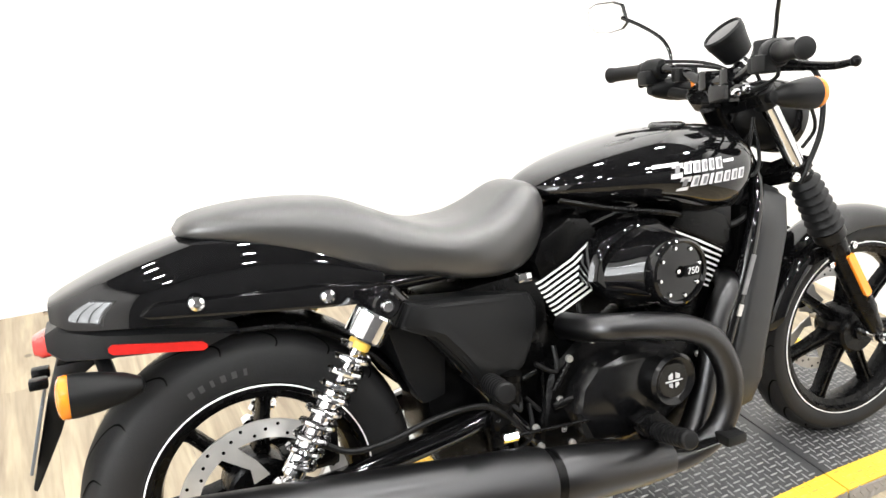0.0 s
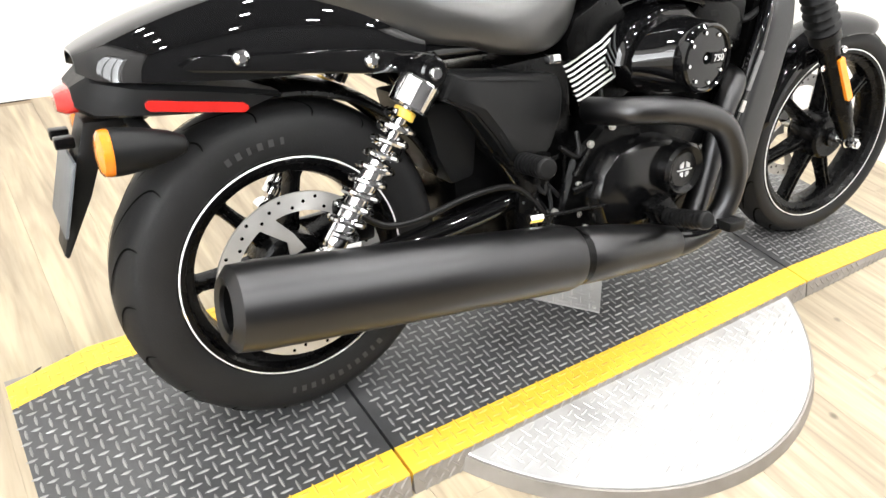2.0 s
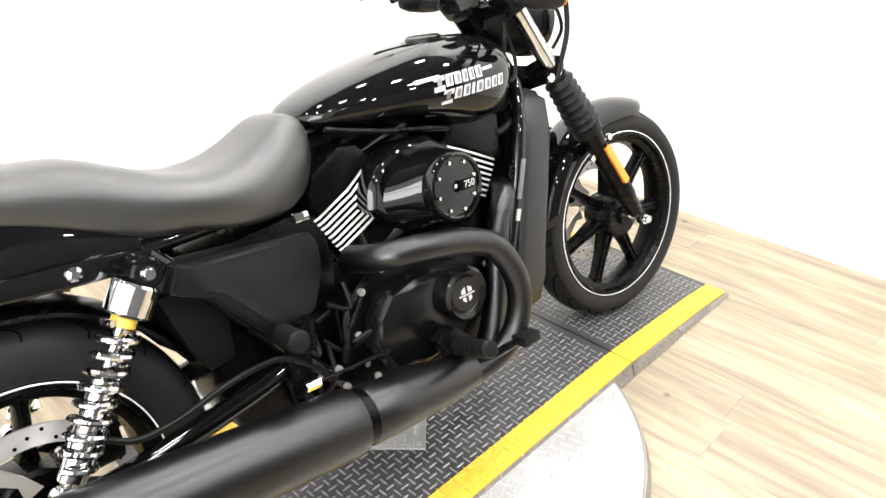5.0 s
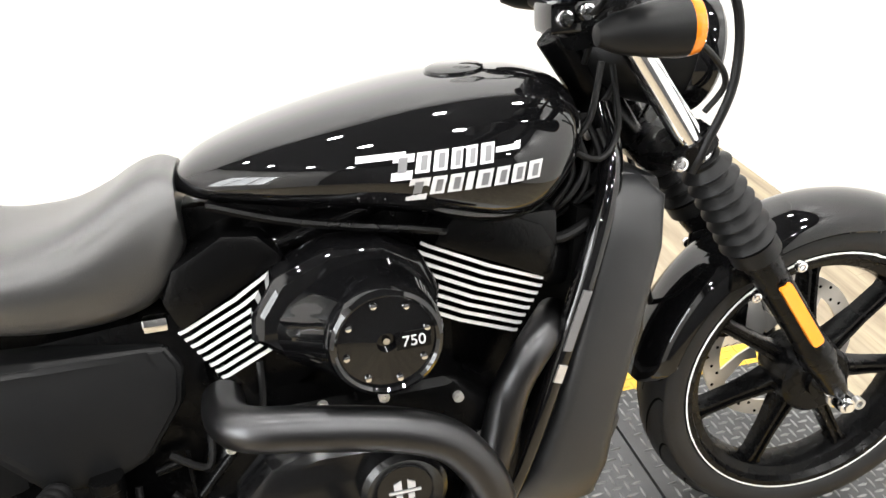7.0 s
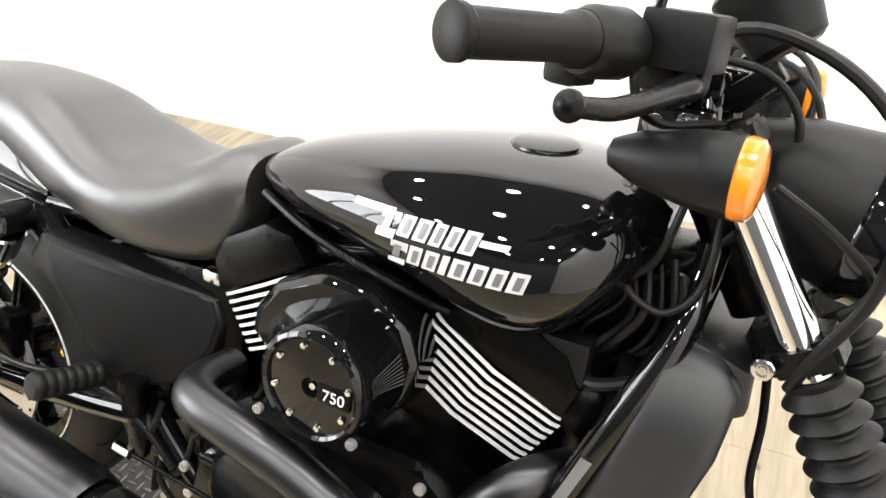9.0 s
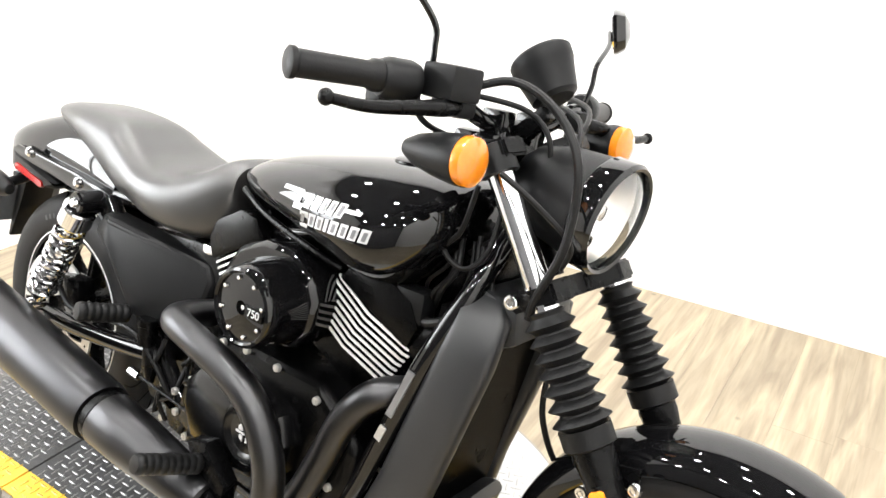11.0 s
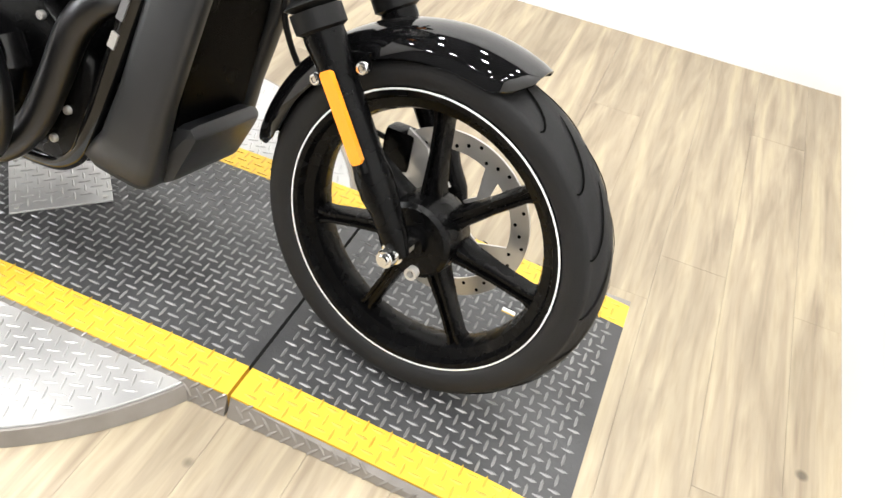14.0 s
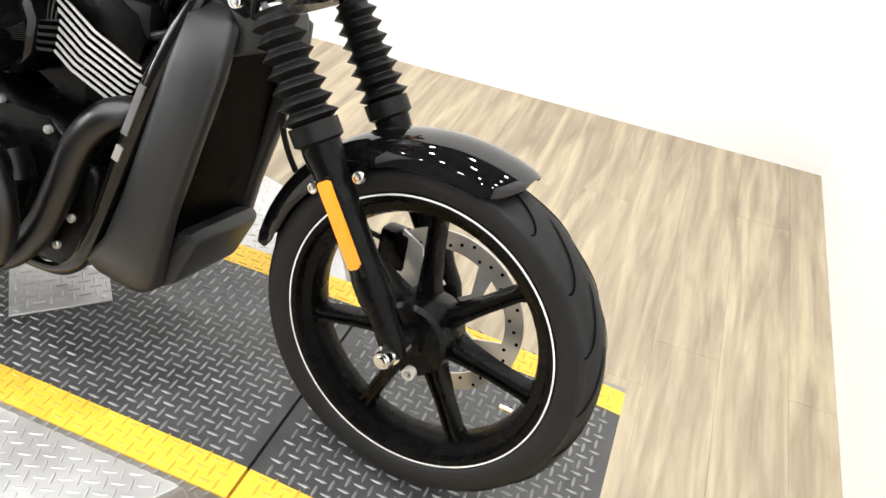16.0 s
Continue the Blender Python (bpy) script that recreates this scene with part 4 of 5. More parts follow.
for sy in (-1, 1):
    out = [(-0.160, 0.668), (-0.135, 0.681), (0.115, 0.667), (0.21, 0.656), (0.252, 0.648), (0.252, 0.606), (0.21, 0.600), (0.19, 0.624), (0.115, 0.630), (-0.145, 0.660)]
    st = part("fender_strut", slab(out, sy * 0.112, sy * 0.126, 0.003), GLOSS, bike, "gloss black fender strut")
    for bx, bz in ((-0.076, 0.674), (0.132, 0.649)):
        part("strut_bolt", lathe([(0, 0.010), (0.006, 0.010), (0.0115, 0.006), (0.013, 0.0), (0, 0.0)], (bx, sy * 0.1255, bz), (0, sy, 0), 20), CHROME, st, "chrome domed bolt")
    part("mount_ring", lathe([(0.012, 0.014), (0.021, 0.014), (0.0245, 0.010), (0.0245, -0.04), (0.012, -0.04)], (0.216, sy * 0.166, 0.628), (0, sy, 0), 28), GLOSS, st)
    part("mount_bolt", lathe([(0, 0.020), (0.008, 0.020), (0.012, 0.014), (0.012, 0.0), (0, 0.0)], (0.216, sy * 0.167, 0.628), (0, sy, 0), 20), CHROME, st, "chrome shock mount bolt")
tail = new("tail_section")
tail.parent = bike
tagged(tail, "dark plastic tail bracket with red lamps")
tail.location = (0.022, 0, -0.008)
rings = []
for x, zt, zb, hw in ((-0.318, 0.652, 0.618, 0.045), (-0.295, 0.668, 0.606, 0.070), (-0.24, 0.655, 0.603, 0.090), (-0.15, 0.643, 0.598, 0.098), (-0.09, 0.633, 0.594, 0.100), (-0.035, 0.622, 0.612, 0.102)):
    rings.append([(x, -hw, zb + 0.008), (x, -hw, zt - 0.008), (x, -hw * 0.9, zt), (x, hw * 0.9, zt), (x, hw, zt - 0.008), (x, hw, zb + 0.008), (x, hw * 0.7, zb), (x, -hw * 0.7, zb)])
part("tail_body", loft(rings), MATTE, tail, "dark grey plastic tail body")
for sy in (-1, 1):
    rings = []
    for u, e in ((-0.232, 0.4), (-0.226, 1.0), (-0.095, 1.0), (-0.088, 0.4)):
        yb = sy * (0.090 + (u + 0.24) * 0.062)
        zc = 0.625 - (u + 0.24) * 0.13
        rings.append([(u, yb - sy * 0.004, zc - 0.009 * e), (u, yb + sy * 0.005, zc - 0.0075 * e), (u, yb + sy * 0.005, zc + 0.0075 * e), (u, yb - sy * 0.004, zc + 0.009 * e)])
    part("side_marker", loft(rings), RED, tail, "long red side marker")
    signal("rear_turn_signal", (-0.270, sy * 0.125, 0.566), (-1, 0, 0.03), None, AMBER, "rear turn signal with amber lens and black shell", [(-0.213, sy * 0.12, 0.567), (-0.217, sy * 0.07, 0.580), (-0.225, sy * 0.02, 0.595)])
rings = []
for x, hw, zt, zb in ((-0.275, 0.055, 0.652, 0.620), (-0.300, 0.054, 0.652, 0.614), (-0.326, 0.042, 0.647, 0.610), (-0.338, 0.026, 0.642, 0.614)):
    rings.append([(x, hw * math.copysign(abs(math.cos(a)) ** 0.6, math.cos(a)), (zt + zb) / 2 + (zt - zb) / 2 * math.copysign(abs(math.sin(a)) ** 0.7, math.sin(a))) for a in (2 * math.pi * q / 20 for q in range(20))])
part("tail_light", loft(rings), RED, tail, "red tail light lens")
part("plate_bracket", slab([(-0.24, 0.60), (-0.31, 0.60), (-0.335, 0.53), (-0.372, 0.405), (-0.366, 0.40), (-0.318, 0.49), (-0.285, 0.57)], -0.04, 0.04, 0.004), MATTE, tail, "black plate bracket")
own = box(-0.0025, 0.0025, -0.078, 0.078, -0.056, 0.056, 0.002)
part("number_plate", own, PLATEM, tail, "dark blank plate", m=pose(-0.350, 0.0, 0.50, 0, 16, 0))
for sy in (-1, 1):
    part("plate_lamp", box(-0.352, -0.325, sy * 0.03 - 0.012, sy * 0.03 + 0.012, 0.566, 0.582, 0.003), DARK, tail)

# -- shocks --
for sy in (-1, 1):
    sh = new("shock_absorber")
    sh.parent = bike
    tagged(sh, "chrome coil-over rear shock absorber")
    a, b = Vector((0.213, sy * 0.158, 0.630)), Vector((0.018, sy * 0.150, 0.342))
    d = (b - a).normalized()
    L = (b - a).length
    part("top_cover", lathe([(0, 0.018), (0.032, 0.018), (0.035, 0.022), (0.035, 0.064), (0.032, 0.068), (0.012, 0.068)], a, d, 32), CHROME, sh, "chrome top cover")
    part("collar", lathe([(0.016, 0.07), (0.019, 0.072), (0.019, 0.084), (0.016, 0.086)], a, d, 20), YTAG, sh, "small yellow collar")
    part("damper_body", lathe([(0, 0.06), (0.010, 0.06), (0.010, 0.16), (0.019, 0.165), (0.019, L - 0.03), (0.012, L - 0.02), (0.012, L), (0, L)], a, d, 24), CHROME, sh)
    up = d.orthogonal().normalized()
    si = d.cross(up)
    turns, pts = 9, []
    for k in range(turns * 14 + 1):
        t = k / (turns * 14)
        ang = 2 * math.pi * turns * t
        pts.append(a + d * (0.082 + (L - 0.13) * t) + 0.0275 * (math.cos(ang) * up + math.sin(ang) * si))
    part("spring", tube(pts, 0.0058, per=1, seg=8), CHROME, sh, "chrome coil spring")
    part("lower_eye", lathe([(0.006, -0.016), (0.017, -0.016), (0.017, 0.016), (0.006, 0.016), (0.006, -0.016)], b, (0, 1, 0), 20), CHROME, sh)
    part("upper_eye", lathe([(0.0, -0.018), (0.018, -0.018), (0.018, 0.012), (0.0, 0.012)], a, (0, sy, 0), 20), GLOSS, sh)
    bolt(sh, b + Vector((0, sy * 0.016, 0)), (0, sy, 0), 0.011, CHROME)

# -- swingarm, frame --
for sy in (-1, 1):
    part("swingarm", tube([(-0.05, sy * 0.105, 0.295), (0.12, sy * 0.105, 0.305), (0.34, sy * 0.105, 0.335), (0.46, sy * 0.10, 0.36)], 0.021, seg=14), GLOSS, bike, "gloss black swingarm")
    part("seat_rail", tube([(0.24, sy * 0.115, 0.64), (0.32, sy * 0.11, 0.545), (0.40, sy * 0.11, 0.44), (0.50, sy * 0.11, 0.31), (0.62, sy * 0.10, 0.20)], 0.0165, seg=14), GLOSS, bike, "gloss black frame tube")
    part("down_tube", tube([(1.150, sy * 0.035, 0.80), (1.140, sy * 0.09, 0.72), (1.096, sy * 0.117, 0.60), (1.040, sy * 0.120, 0.44), (0.986, sy * 0.118, 0.295), (0.94, sy * 0.112, 0.215), (0.85, sy * 0.105, 0.185), (0.60, sy * 0.10, 0.19)], 0.017, seg=16), GLOSS, bike, "gloss black front frame tube")
    part("top_tube", tube([(1.10, sy * 0.03, 0.79), (0.85, sy * 0.05, 0.72), (0.55, sy * 0.07, 0.655), (0.24, sy * 0.10, 0.645)], 0.015, seg=12), GLOSS, bike)
part("frame_label", slab([(1.080, 0.578), (1.092, 0.575), (1.062, 0.490), (1.050, 0.493)], -0.140, -0.1365, 0.0), GREYDEC, bike, "grey frame label with unreadable print")
part("frame_label", slab([(1.044, 0.472), (1.056, 0.468), (1.047, 0.443), (1.035, 0.447)], -0.1405, -0.137, 0.0), STEEL, bike, "small pale frame label")
part("battery_tray", slab([(0.24, 0.56), (0.36, 0.56), (0.35, 0.41), (0.30, 0.40), (0.27, 0.46)], -0.095, 0.095, 0.012), MATTE, bike, "dark grey plastic tray ahead of the wheel")
part("inner_fender", fender(0.0, 0.325, 100, 20, 0.075, 0.02, 16), DARK, bike, "black inner mudguard")

part("backbone", box(0.58, 1.06, -0.035, 0.035, 0.60, 0.735, 0.012), DARK, bike, "black frame backbone under the tank")
# Black blocks added to stop light showing through gaps in the machine
part("battery_filler", slab([(0.33, 0.60), (0.58, 0.62), (0.60, 0.30), (0.52, 0.20), (0.44, 0.22), (0.42, 0.40), (0.36, 0.46)], -0.085, 0.085, 0.015), DARK, bike, "added black filler block at the battery box and gearbox rear")
part("gap_panel", slab([(0.315, 0.50), (0.46, 0.50), (0.50, 0.22), (0.36, 0.22), (0.32, 0.30)], -0.075, 0.075, 0.012), DARK, bike, "added black filler panel ahead of the rear wheel")
part("front_case_filler", slab([(0.90, 0.56), (1.02, 0.58), (1.045, 0.42), (1.0, 0.30), (0.90, 0.34)], -0.07, 0.07, 0.012), DARK, bike, "added black filler block at the front engine case")
part("brake_rod", cyl((0.43, -0.165, 0.33), (0.67, -0.17, 0.318), 0.0035), SATIN, bike, "thin dark brake rod")
part("rod_clevis", cyl((0.425, -0.165, 0.33), (0.455, -0.1655, 0.3285), 0.009, seg=6), CHROME, bike)
# Added black block that closes the see-through gap below the engine
part("sump_filler", slab([(0.44, 0.28), (0.60, 0.28), (0.98, 0.27), (0.95, 0.20), (0.60, 0.18), (0.46, 0.20)], -0.10, 0.10, 0.015), DARK, bike, "added black filler block at the lower engine case")

# -- side covers --
for sy in (-1, 1):
    out = [(0.240, 0.577, 0.152), (0.265, 0.619, 0.148), (0.40, 0.602, 0.128), (0.545, 0.578, 0.092), (0.560, 0.548, 0.094), (0.552, 0.50, 0.104), (0.505, 0.442, 0.128), (0.455, 0.426, 0.142), (0.39, 0.436, 0.154), (0.347, 0.494, 0.158), (0.30, 0.548, 0.158)]
    own = bmesh.new()
    lay = []
    cx = sum(p[0] for p in out) / len(out)
    cz = sum(p[1] for p in out) / len(out)
    for dy, sc, dz in ((-0.05, 1.0, 0), (-0.012, 1.0, 0), (0.0, 0.95, 0.0), (0.006, 0.80, 0.006)):
        lay.append([(cx + (x - cx) * sc, sy * (y + dy), cz + (z - cz) * sc + dz) for x, z, y in out])
    loft(lay, bm=own)
    bmesh.ops.bevel(own, geom=own.edges[:], offset=0.004, segments=2, affect="EDGES")
    part("side_cover", own, MATTE, bike, "matte black plastic side cover")
part("seat_clip", box(0.520, 0.550, -0.092, -0.074, 0.598, 0.616, 0.003), CHROME, bike)

# -- engine --
eng = new("engine")
eng.parent = bike
tagged(eng, "black v-twin engine with bright fin edges")
part("crankcase", slab([(0.52, 0.26), (0.56, 0.42), (0.64, 0.48), (0.90, 0.48), (1.0, 0.40), (1.0, 0.26), (0.92, 0.20), (0.62, 0.20)], -0.13, 0.13, 0.025, 3), DARK, eng, "black crankcase")


def cylinder(base, along, stack, n, length, width):
    """A finned cylinder: along lies in the fins, stack runs from the head down."""
    A, S = Vector((along[0], 0, along[1])).normalized(), Vector((stack[0], 0, stack[1])).normalized()
    B = Vector((base[0], 0, base[1]))
    lay = []
    for u in (-0.06, 0.16):
        lay.append([B + A * (length * q) + S * u + Vector((0, y, 0)) for q, y in ((0.06, -0.07), (0.06, 0.07), (0.94, 0.07), (0.94, -0.07))])
    part("barrel", loft(lay), DARK, eng)
    head = [B + A * (length * q) + S * u for q, u in ((0.05, -0.004), (0.10, -0.05), (0.3, -0.075), (0.72, -0.075), (0.92, -0.05), (0.96, -0.004))]
    part("rocker_cover", slab([(p.x, p.z) for p in head], -0.105, 0.105, 0.012), DARK, eng, "black cylinder head cover")
    for k in range(n):
        c = B + S * (width * k / (n - 1))
        lay = []
        for s in (-0.0020, 0.0020):
            lay.append([c + A * q + S * s + Vector((0, y, 0)) for q, y in ((0.004, -0.088), (0.0, -0.08), (0.0, 0.08), (0.004, 0.088), (length - 0.004, 0.088), (length, 0.08), (length, -0.08), (length - 0.012, -0.092), (length * 0.5, -0.104), (0.012, -0.092))])
        fin = part("fin", loft(lay), DARK, eng)
        lay = []
        for q, y in ((0.002, -0.0885), (0.012, -0.0935), (length * 0.5, -0.1055), (length - 0.012, -0.0935), (length - 0.002, -0.0885)):
            p = c + A * q
            lay.append([p + S * -0.0022 + Vector((0, y, 0)), p + S * 0.0022 + Vector((0, y, 0)), p + S * 0.0022 + Vector((0, y + 0.0025, 0)), p + S * -0.0022 + Vector((0, y + 0.0025, 0))])
        part("fin_edge", loft(lay), ALU, fin, "machined bright fin edge")


cylinder((0.558, 0.588), (0.153, 0.085), (0.5, -0.87), 8, 0.175, 0.082)
cylinder((0.872, 0.662), (0.178, -0.082), (-0.52, -0.85), 8, 0.194, 0.084)
# clutch cover
cc = new("clutch_cover")
cc.parent = eng
tagged(cc, "satin black clutch cover")
out = [(0.592, 0.335), (0.602, 0.385), (0.640, 0.425), (0.70, 0.440), (0.78, 0.435), (0.855, 0.41), (0.875, 0.36), (0.86, 0.30), (0.80, 0.265), (0.70, 0.25), (0.62, 0.275)]
lay = []
cx, cz = 0.74, 0.345
for y, sc in ((-0.12, 1.04), (-0.155, 1.0), (-0.168, 0.94), (-0.174, 0.84)):
    lay.append([(cx + (x - cx) * sc, y, cz + (z - cz) * sc) for x, z in out])
own = bmesh.new()
loft(lay, bm=own)
part("cover_body", own, SEMI, cc, "satin black side case", angle=0.5)
part("cover_cap", lathe([(0, 0.010), (0.036, 0.010), (0.040, 0.013), (0.050, 0.016), (0.057, 0.010), (0.058, -0.02), (0, -0.02)], (0.806, -0.186, 0.368), (0, -1, 0), 40), SEMI, cc, "round cap with a plain badge")
# plain badge outline
for sx in (-1, 1):
    part("badge", slab([(0.806 + sx * 0.004, 0.385), (0.806 + sx * 0.014, 0.380), (0.806 + sx * 0.014, 0.372), (0.806 + sx * 0.004, 0.372)], -0.1985, -0.196), SILVER, cc, "plain silver badge shape")
    part("badge", slab([(0.806 + sx * 0.004, 0.352), (0.806 + sx * 0.012, 0.357), (0.806 + sx * 0.012, 0.363), (0.806 + sx * 0.004, 0.363)], -0.1985, -0.196), SILVER, cc, "plain silver badge shape")
part("badge", slab([(0.785, 0.366), (0.827, 0.366), (0.827, 0.369), (0.785, 0.369)], -0.1985, -0.196), SILVER, cc)
for bx, bz in ((0.60, 0.44), (0.655, 0.468), (0.72, 0.475), (0.80, 0.472), (0.575, 0.36), (0.60, 0.262), (0.90, 0.45), (0.93, 0.38), (0.95, 0.31), (0.92, 0.25)):
    bolt(eng, (bx, -0.131, bz), (0, -1, 0), 0.0075)
for p, q, r in (((0.60, -0.13, 0.43), (0.555, -0.14, 0.385), 0.007), ((0.545, -0.12, 0.44), (0.545, -0.12, 0.33), 0.004), ((0.56, -0.13, 0.35), (0.60, -0.14, 0.36), 0.012)):
    part("linkage", cyl(p, q, r * 0.8), SATIN, eng)
# clutter between the covers
rnd = random.Random(4)
for k in range(26):
    p = Vector((rnd.uniform(0.44, 0.62), rnd.uniform(-0.13, -0.10), rnd.uniform(0.22, 0.46)))
    d = Vector((rnd.uniform(-1, 1), rnd.uniform(-0.3, 0.1), rnd.uniform(-1, 1))).normalized()
    if k % 3 == 0:
        bolt(eng, p, (0, -1, 0), 0.008, STEEL)
    elif k % 3 == 1:
        part("fitting", cyl(p, p + d * 0.04, 0.007, bev=0.002), DARK, eng)
    else:
        part("hose", tube([p, p + d * 0.05, p + d * 0.06 + Vector((0, 0.02, 0.05))], 0.005, seg=8), RUBBER, eng)
for k in range(16):
    p = Vector((rnd.uniform(0.93, 1.05), rnd.uniform(-0.11, -0.08), rnd.uniform(0.24, 0.46)))
    bolt(eng, p, (0, -1, 0), 0.009, STEEL if k % 2 else DARK)

# -- air cleaner --
ac = new("air_cleaner")
ac.parent = bike
tagged(ac, "gloss black round air cleaner with a teardrop body")
AC = Vector((0.798, 0, 0.600))
out = [(0.647, 0.588), (0.652, 0.620), (0.682, 0.662), (0.747, 0.692), (0.817, 0.692), (0.864, 0.664), (0.884, 0.620), (0.876, 0.566), (0.842, 0.526), (0.792, 0.510), (0.737, 0.520), (0.692, 0.550)]
lay = [[(x, y, z) for x, z in out] for y in (-0.085, -0.135)]
lay += [[(AC.x + (x - AC.x) * 0.97, -0.142, AC.z + (z - AC.z) * 0.97) for x, z in out]]
lay += [[(AC.x + (x - AC.x) * 0.90, -0.148, AC.z + (z - AC.z) * 0.90) for x, z in out]]
part("back_plate", loft(lay), GLOSS, ac, angle=0.5)
lay = []
for t in range(7):
    u = t / 6
    ring = []
    for k in range(36):
        a = 2 * math.pi * k / 36
        rr = 0.075 - 0.007 * u
        stretch = (1 - u) * max(0.0, -math.cos(a - 0.25)) ** 1.5 * 0.055
        ring.append((AC.x + (rr + stretch) * math.cos(a), -0.140 - 0.062 * u, AC.z + (rr + stretch * 0.3) * math.sin(a)))
    lay.append(ring)
part("body", loft(lay), GLOSS, ac, angle=0.5)
part("cover", lathe([(0.067, 0.0), (0.070, 0.006), (0.069, 0.020), (0.0655, 0.028), (0.061, 0.031), (0.0575, 0.028), (0.0565, 0.024), (0.012, 0.026), (0.012, 0.018), (0, 0.018)], (AC.x, -0.200, AC.z), (0, -1, 0), 56), GLOSS, ac, "gloss black round cover", angle=0.35)
for k in range(8):
    a = 2 * math.pi * (k + 0.3) / 8
    part("cover_bolt", lathe([(0, 0.004), (0.0035, 0.0035), (0.0045, 0.0), (0, 0.0)], (AC.x + 0.049 * math.cos(a), -0.2245, AC.z + 0.049 * math.sin(a)), (0, -1, 0), 12), CHROME, ac)
part("centre_screw", lathe([(0, 0.005), (0.004, 0.005), (0.005, 0.0), (0, 0.0)], (AC.x, -0.218, AC.z), (0, -1, 0), 12), CHROME, ac)
part("badge_plate", slab([(0.808, 0.610), (0.850, 0.610), (0.849, 0.588), (0.808, 0.588)], -0.2275, -0.224, 0.001), SATIN, ac, "black badge plate with the figure 750")
cu = bpy.data.curves.new("text", "FONT")
cu.body, cu.size, cu.extrude, cu.align_x = "750", 0.019, 0.0005, "CENTER"
tmp = bpy.data.objects.new("text", cu)
tm = bpy.data.meshes.new_from_object(tmp)
bpy.data.objects.remove(tmp)
own = bmesh.new()
own.from_mesh(tm)
bpy.data.meshes.remove(tm)
part("figures", own, SILVER, ac, "the figure 750 in silver", m=pose(0.829, -0.2282, 0.5925, 90, 0, 0))

# -- exhaust --
ex = new("exhaust")
ex.parent = bike
tagged(ex, "satin black two-into-one exhaust with a long muffler")
part("rear_header", tube([(0.600, -0.12, 0.505), (0.606, -0.18, 0.514), (0.632, -0.222, 0.520), (0.70, -0.236, 0.514), (0.80, -0.238, 0.490), (0.865, -0.238, 0.455), (0.908, -0.238, 0.385), (0.914, -0.236, 0.315), (0.885, -0.230, 0.250), (0.82, -0.220, 0.215), (0.74, -0.212, 0.208)], 0.0265, seg=20), EXH, ex, "satin black rear header pipe")
part("front_header", tube([(1.065, -0.07, 0.515), (1.02, -0.125, 0.51), (0.975, -0.14, 0.455), (0.945, -0.15, 0.37), (0.91, -0.16, 0.285), (0.86, -0.175, 0.225), (0.78, -0.195, 0.20), (0.72, -0.20, 0.205)], 0.026, seg=20), EXH, ex, "satin black front header pipe")
mr, mf = Vector((-0.178, -0.238, 0.347)), Vector((0.460, -0.243, 0.272))
d = mf - mr
part("muffler", lathe([(0.034, 0.03), (0.036, 0.004), (0.048, 0.0), (0.064, 0.012), (0.067, 0.05), (0.066, 0.30), (0.062, d.length - 0.02), (0.058, d.length), (0.05, d.length)], mr, d, 48), EXH, ex, "satin black muffler with slash-cut rounded end")
part("muffler_bore", lathe([(0, 0.06), (0.034, 0.06), (0.034, 0.01)], mr, d, 32), GROOVE, ex)
part("clamp_band", lathe([(0.050, 0.004), (0.053, 0.004), (0.053, 0.022), (0.050, 0.022)], mf, d, 40), DARK, ex, "dark clamp band")
fe = Vector((0.80, -0.222, 0.218))
part("collector", lathe([(0.052, 0.016), (0.055, 0.022), (0.053, 0.10), (0.044, 0.24), (0.036, 0.30), (0.03, 0.305)], mf, fe - mf, 40), EXH, ex, "tapered satin black collector")
part("clamp_bolt", cyl((0.465, -0.24, 0.226), (0.495, -0.24, 0.222), 0.006), STEEL, ex)

# -- pegs and brake pedal --
def peg(name, a, b, r, ribs, label):
    a, b = Vector(a), Vector(b)
    L = (b - a).length
    prof = [(0, 0), (r * 0.7, 0)]
    for k in range(ribs):
        h = 0.004 + (L - 0.008) * k / ribs
        st = (L - 0.008) / ribs
        prof += [(r * 0.93, h), (r, h + st * 0.2), (r, h + st * 0.7), (r * 0.93, h + st * 0.9)]
    prof += [(r * 0.8, L - 0.002), (0, L)]
    return part(name, lathe(prof, a, b - a, 20), RUBBER, bike, label)


for sy in (-1, 1):
    peg("rider_peg", (0.735, sy * 0.225, 0.288), (0.715, sy * 0.345, 0.322), 0.0185, 9, "ribbed black rubber rider peg")
    peg("passenger_peg", (0.405, sy * 0.165, 0.445), (0.385, sy * 0.265, 0.462), 0.0195, 7, "ribbed black rubber passenger peg")
    part("peg_bracket", slab([(0.36, 0.46), (0.43, 0.47), (0.47, 0.38), (0.45, 0.30), (0.42, 0.30), (0.42, 0.40)], sy * 0.125, sy * 0.140, 0.004), SATIN, bike)
    part("peg_mount", slab([(0.69, 0.315), (0.74, 0.33), (0.80, 0.27), (0.79, 0.22), (0.76, 0.22), (0.72, 0.265)], sy * 0.19, sy * 0.225, 0.006), SATIN, bike, "black peg mount")
part("brake_pedal", tube([(0.72, -0.215, 0.25), (0.80, -0.235, 0.235), (0.88, -0.25, 0.245)], 0.010, seg=10), GLOSS, bike, "gloss black brake pedal")
part("pedal_pad", box(0.865, 0.915, -0.285, -0.225, 0.24, 0.262, 0.006), RUBBER, bike)
part("rear_brake_hose", tube([(0.09, -0.135, 0.40), (0.14, -0.14, 0.372), (0.21, -0.14, 0.372), (0.31, -0.14, 0.392), (0.40, -0.14, 0.392), (0.46, -0.135, 0.35), (0.50, -0.13, 0.30)], 0.006, seg=10), RUBBER, bike, "sleeved black brake hose")
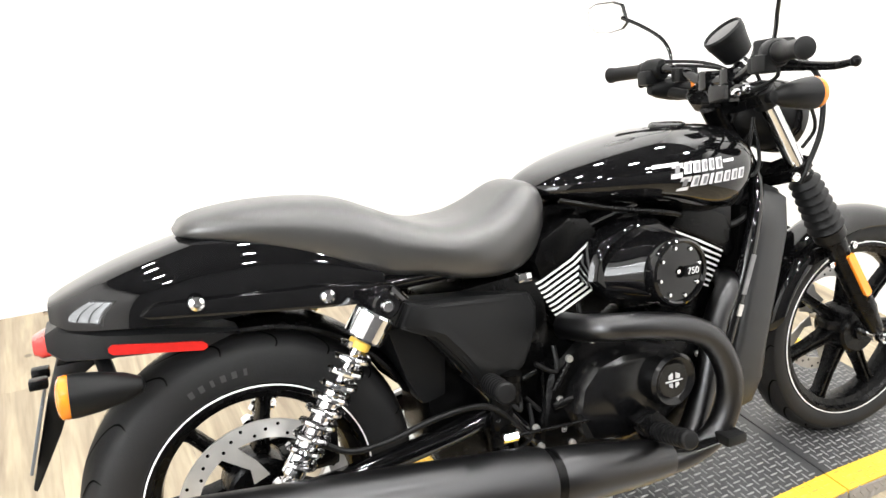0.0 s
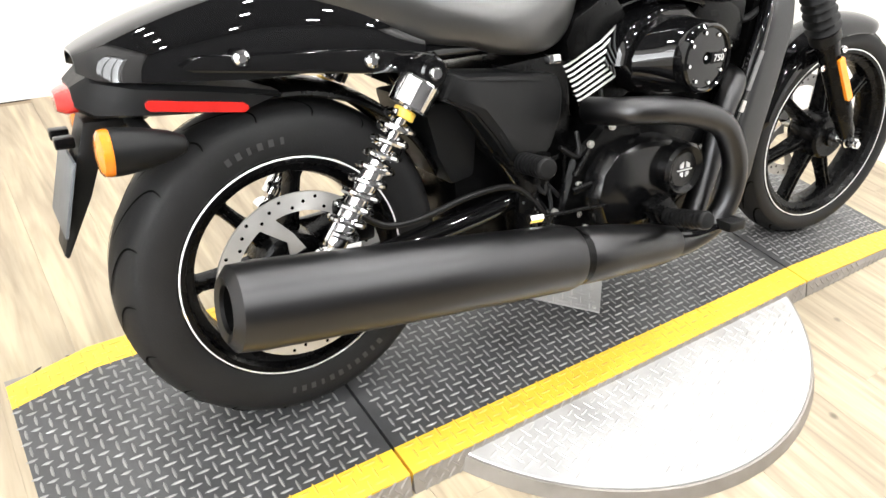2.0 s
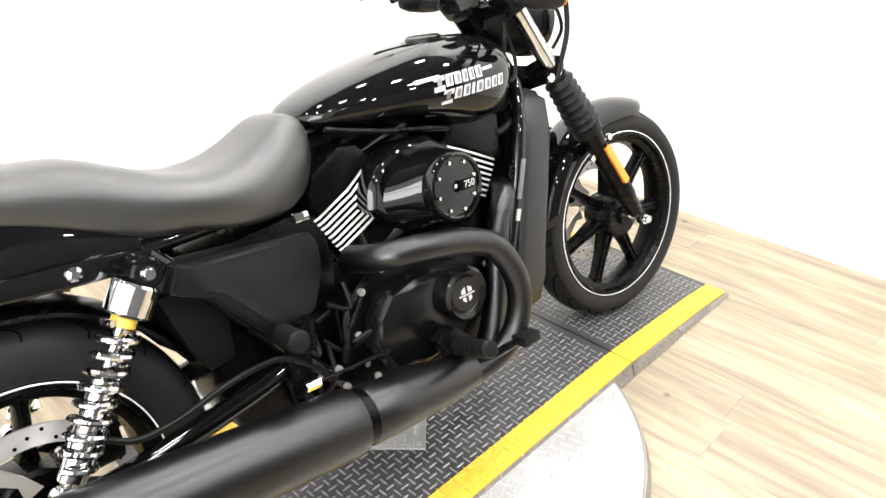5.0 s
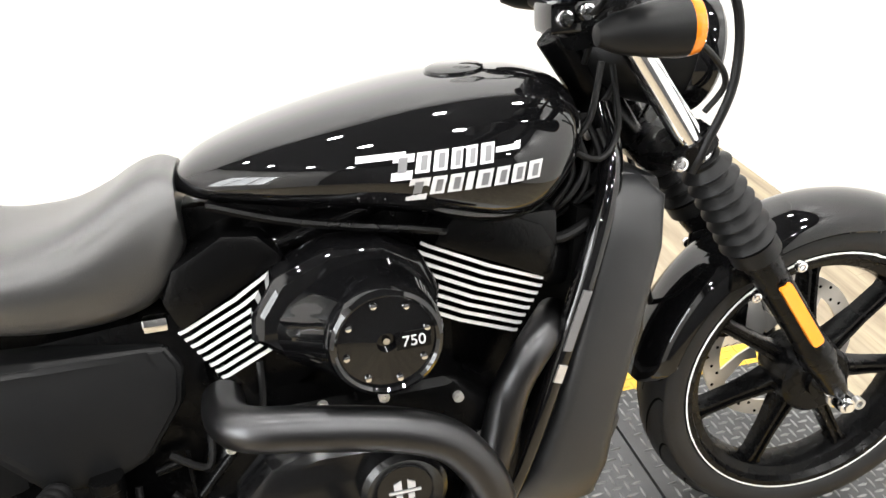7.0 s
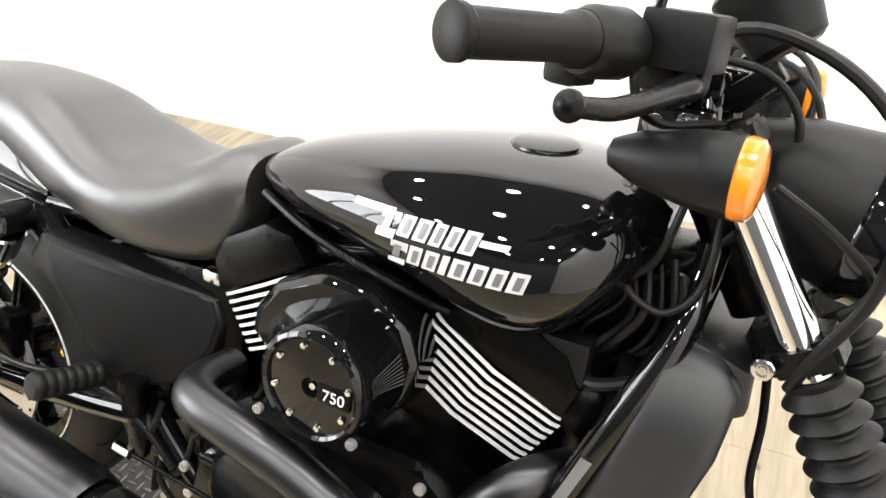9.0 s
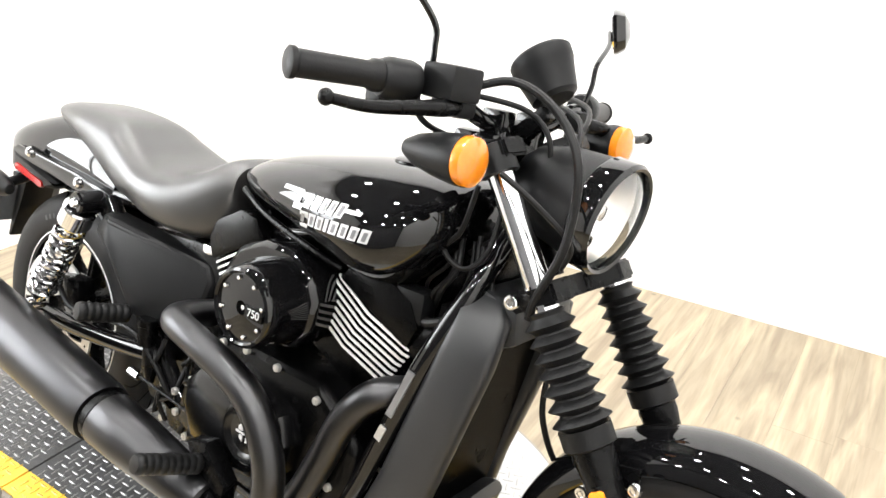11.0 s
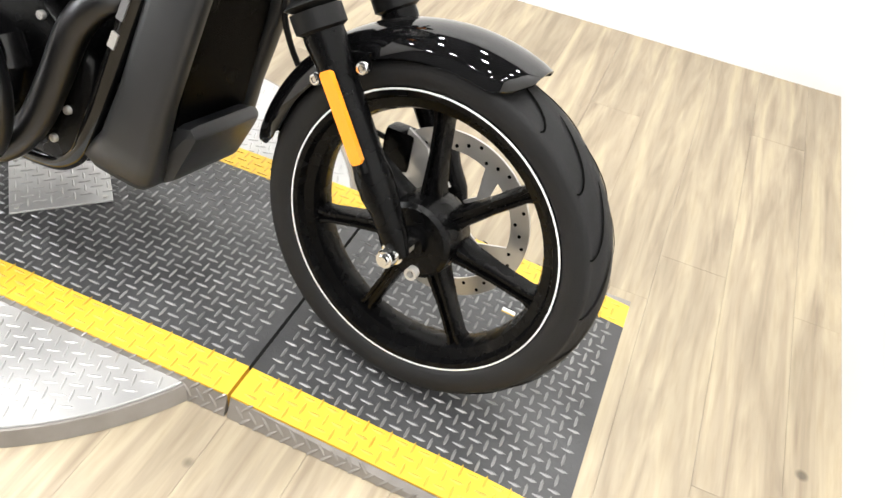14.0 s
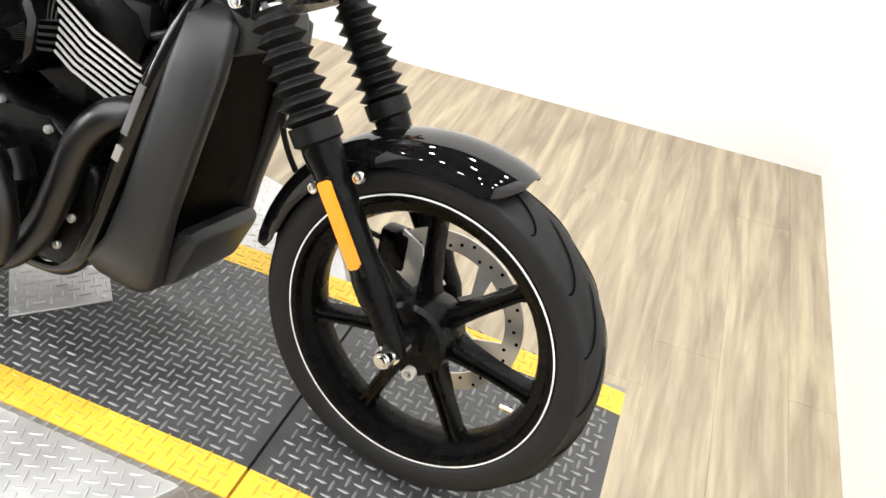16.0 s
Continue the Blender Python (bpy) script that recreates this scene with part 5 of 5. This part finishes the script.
part("rear_caliper", box(0.06, 0.13, -0.115, -0.07, 0.34, 0.42, 0.012), DARK, bike, "black rear brake caliper")
part("brake_reservoir", lathe([(0, 0), (0.018, 0), (0.018, 0.04), (0.02, 0.042), (0.02, 0.055), (0, 0.056)], (0.455, -0.155, 0.395), (0, 0, 1), 20), DARK, bike)
part("axle_nut", lathe([(0, 0.02), (0.012, 0.02), (0.015, 0.014), (0.015, 0.0), (0, 0.0)], (0.0, -0.125, 0.295), (0, -1, 0), 6), STEEL, bike)
part("side_stand", tube([(0.62, 0.10, 0.20), (0.66, 0.20, 0.11), (0.70, 0.255, 0.063)], 0.012, seg=10), SATIN, bike, "black side stand, folded out")

# -- radiator and shroud --
rad = new("radiator")
rad.parent = bike
tagged(rad, "radiator in a matte black plastic shroud")
for sy in (-1, 1):
    rings = []
    for x0, x1, z, yi, yo in ((1.140, 1.185, 0.718, 0.06, 0.085), (1.128, 1.212, 0.69, 0.085, 0.118), (1.112, 1.205, 0.62, 0.092, 0.130), (1.080, 1.174, 0.50, 0.094, 0.134), (1.046, 1.142, 0.38, 0.094, 0.136), (1.012, 1.126, 0.29, 0.09, 0.138), (0.965, 1.110, 0.235, 0.07, 0.130), (0.955, 1.07, 0.20, 0.05, 0.095)):
        ring = []
        for k in range(20):
            a = 2 * math.pi * k / 20
            c, s = math.cos(a), math.sin(a)
            px = (x0 + x1) / 2 + (x1 - x0) / 2 * math.copysign(abs(c) ** 0.45, c)
            py = (yi + yo) / 2 + (yo - yi) / 2 * math.copysign(abs(s) ** 0.6, s)
            ring.append((px, sy * py, z - 0.10 * (px - (x0 + x1) / 2)))
        rings.append(ring)
    part("shroud_side", loft(rings), SHROUD, rad, "matte black shroud side", angle=0.9)
part("top_cowl", slab([(1.125, 0.70), (1.150, 0.725), (1.215, 0.705), (1.222, 0.655), (1.19, 0.64)], -0.09, 0.09, 0.010), SHROUD, rad, "matte black top cowl")
part("lower_cowl", slab([(1.03, 0.225), (1.04, 0.305), (1.155, 0.345), (1.172, 0.325), (1.13, 0.235), (1.08, 0.205)], -0.092, 0.092, 0.02), SHROUD, rad, "matte black lower cowl")
part("core", slab([(1.09, 0.68), (1.175, 0.66), (1.118, 0.31), (1.05, 0.29)], -0.095, 0.095), GROOVE, rad, "black radiator core")
own = bmesh.new()
for k in range(44):
    y = -0.088 + 0.176 * k / 43
    slab([(1.174, 0.66), (1.182, 0.658), (1.125, 0.31), (1.117, 0.31)], y - 0.0005, y + 0.0005, bm=own)
tagged(part("core_louvre", own, DARK, rad), kind="stuff")
part("coolant_hose", tube([(1.045, -0.06, 0.66), (1.06, -0.09, 0.64), (1.10, -0.095, 0.655), (1.125, -0.07, 0.67)], 0.008, seg=10), RUBBER, bike)
part("head_gusset", slab([(1.02, 0.79), (1.15, 0.80), (1.145, 0.70), (1.10, 0.615), (1.05, 0.60), (1.01, 0.66)], -0.045, 0.045, 0.012), DARK, bike, "black frame gusset below the steering head")
for k in range(7):
    y0 = -0.055 - 0.008 * (k % 3)
    x0, z0 = 1.065 + 0.013 * k, 0.79 - 0.012 * (k % 2)
    part("wire", tube([(x0, y0, z0), (x0 + 0.012, y0 - 0.018, z0 - 0.05), (x0 - 0.02 + 0.006 * k, y0 - 0.02, z0 - 0.09), (x0 - 0.035, y0 + 0.01, z0 - 0.13)], 0.0035 + 0.0007 * (k % 3), seg=8), RUBBER, bike)
for k, (bx, bz) in enumerate(((1.085, 0.735), (1.125, 0.765), (1.045, 0.655), (1.105, 0.66))):
    bolt(bike, (bx, -0.046, bz), (0, -1, 0), 0.007, STEEL if k % 2 else DARK)
part("horn", lathe([(0, 0), (0.035, 0.004), (0.036, 0.02), (0.02, 0.03), (0, 0.03)], (1.06, -0.06, 0.60), (0.3, -1, 0.2), 24), DARK, bike)
part("ignition_coil", box(1.00, 1.06, -0.10, -0.06, 0.63, 0.685, 0.008), MATTE, bike, "small dark plastic box behind the tank")

# ---- floor planks, laid along y ----
PW, GAPW = 0.152, 0.0003
rnd = random.Random(11)
shared = {}
k = 0
x = X0
while x < X1:
    x2 = min(x + PW, X1)
    y = Y0 - rnd.uniform(0, 1.1)
    while y < Y1:
        ya, yb = max(y, Y0), min(y + 1.22, Y1)
        if yb - ya > 0.03:
            key = (round(x2 - x, 3), round(yb - ya, 3))
            if key not in shared:
                own = bmesh.new()
                w, l = key
                flat([(GAPW, GAPW), (w - GAPW, GAPW), (w - GAPW, l - GAPW), (GAPW, l - GAPW)], -0.0039, 0.0, bm=own)
                shared[key] = finish("plank", own, PLANK)
            ob = new("plank", shared[key])
            ob.parent = floor
            ob.location = (x, ya, FLOOR)
        y += 1.22
    x += PW
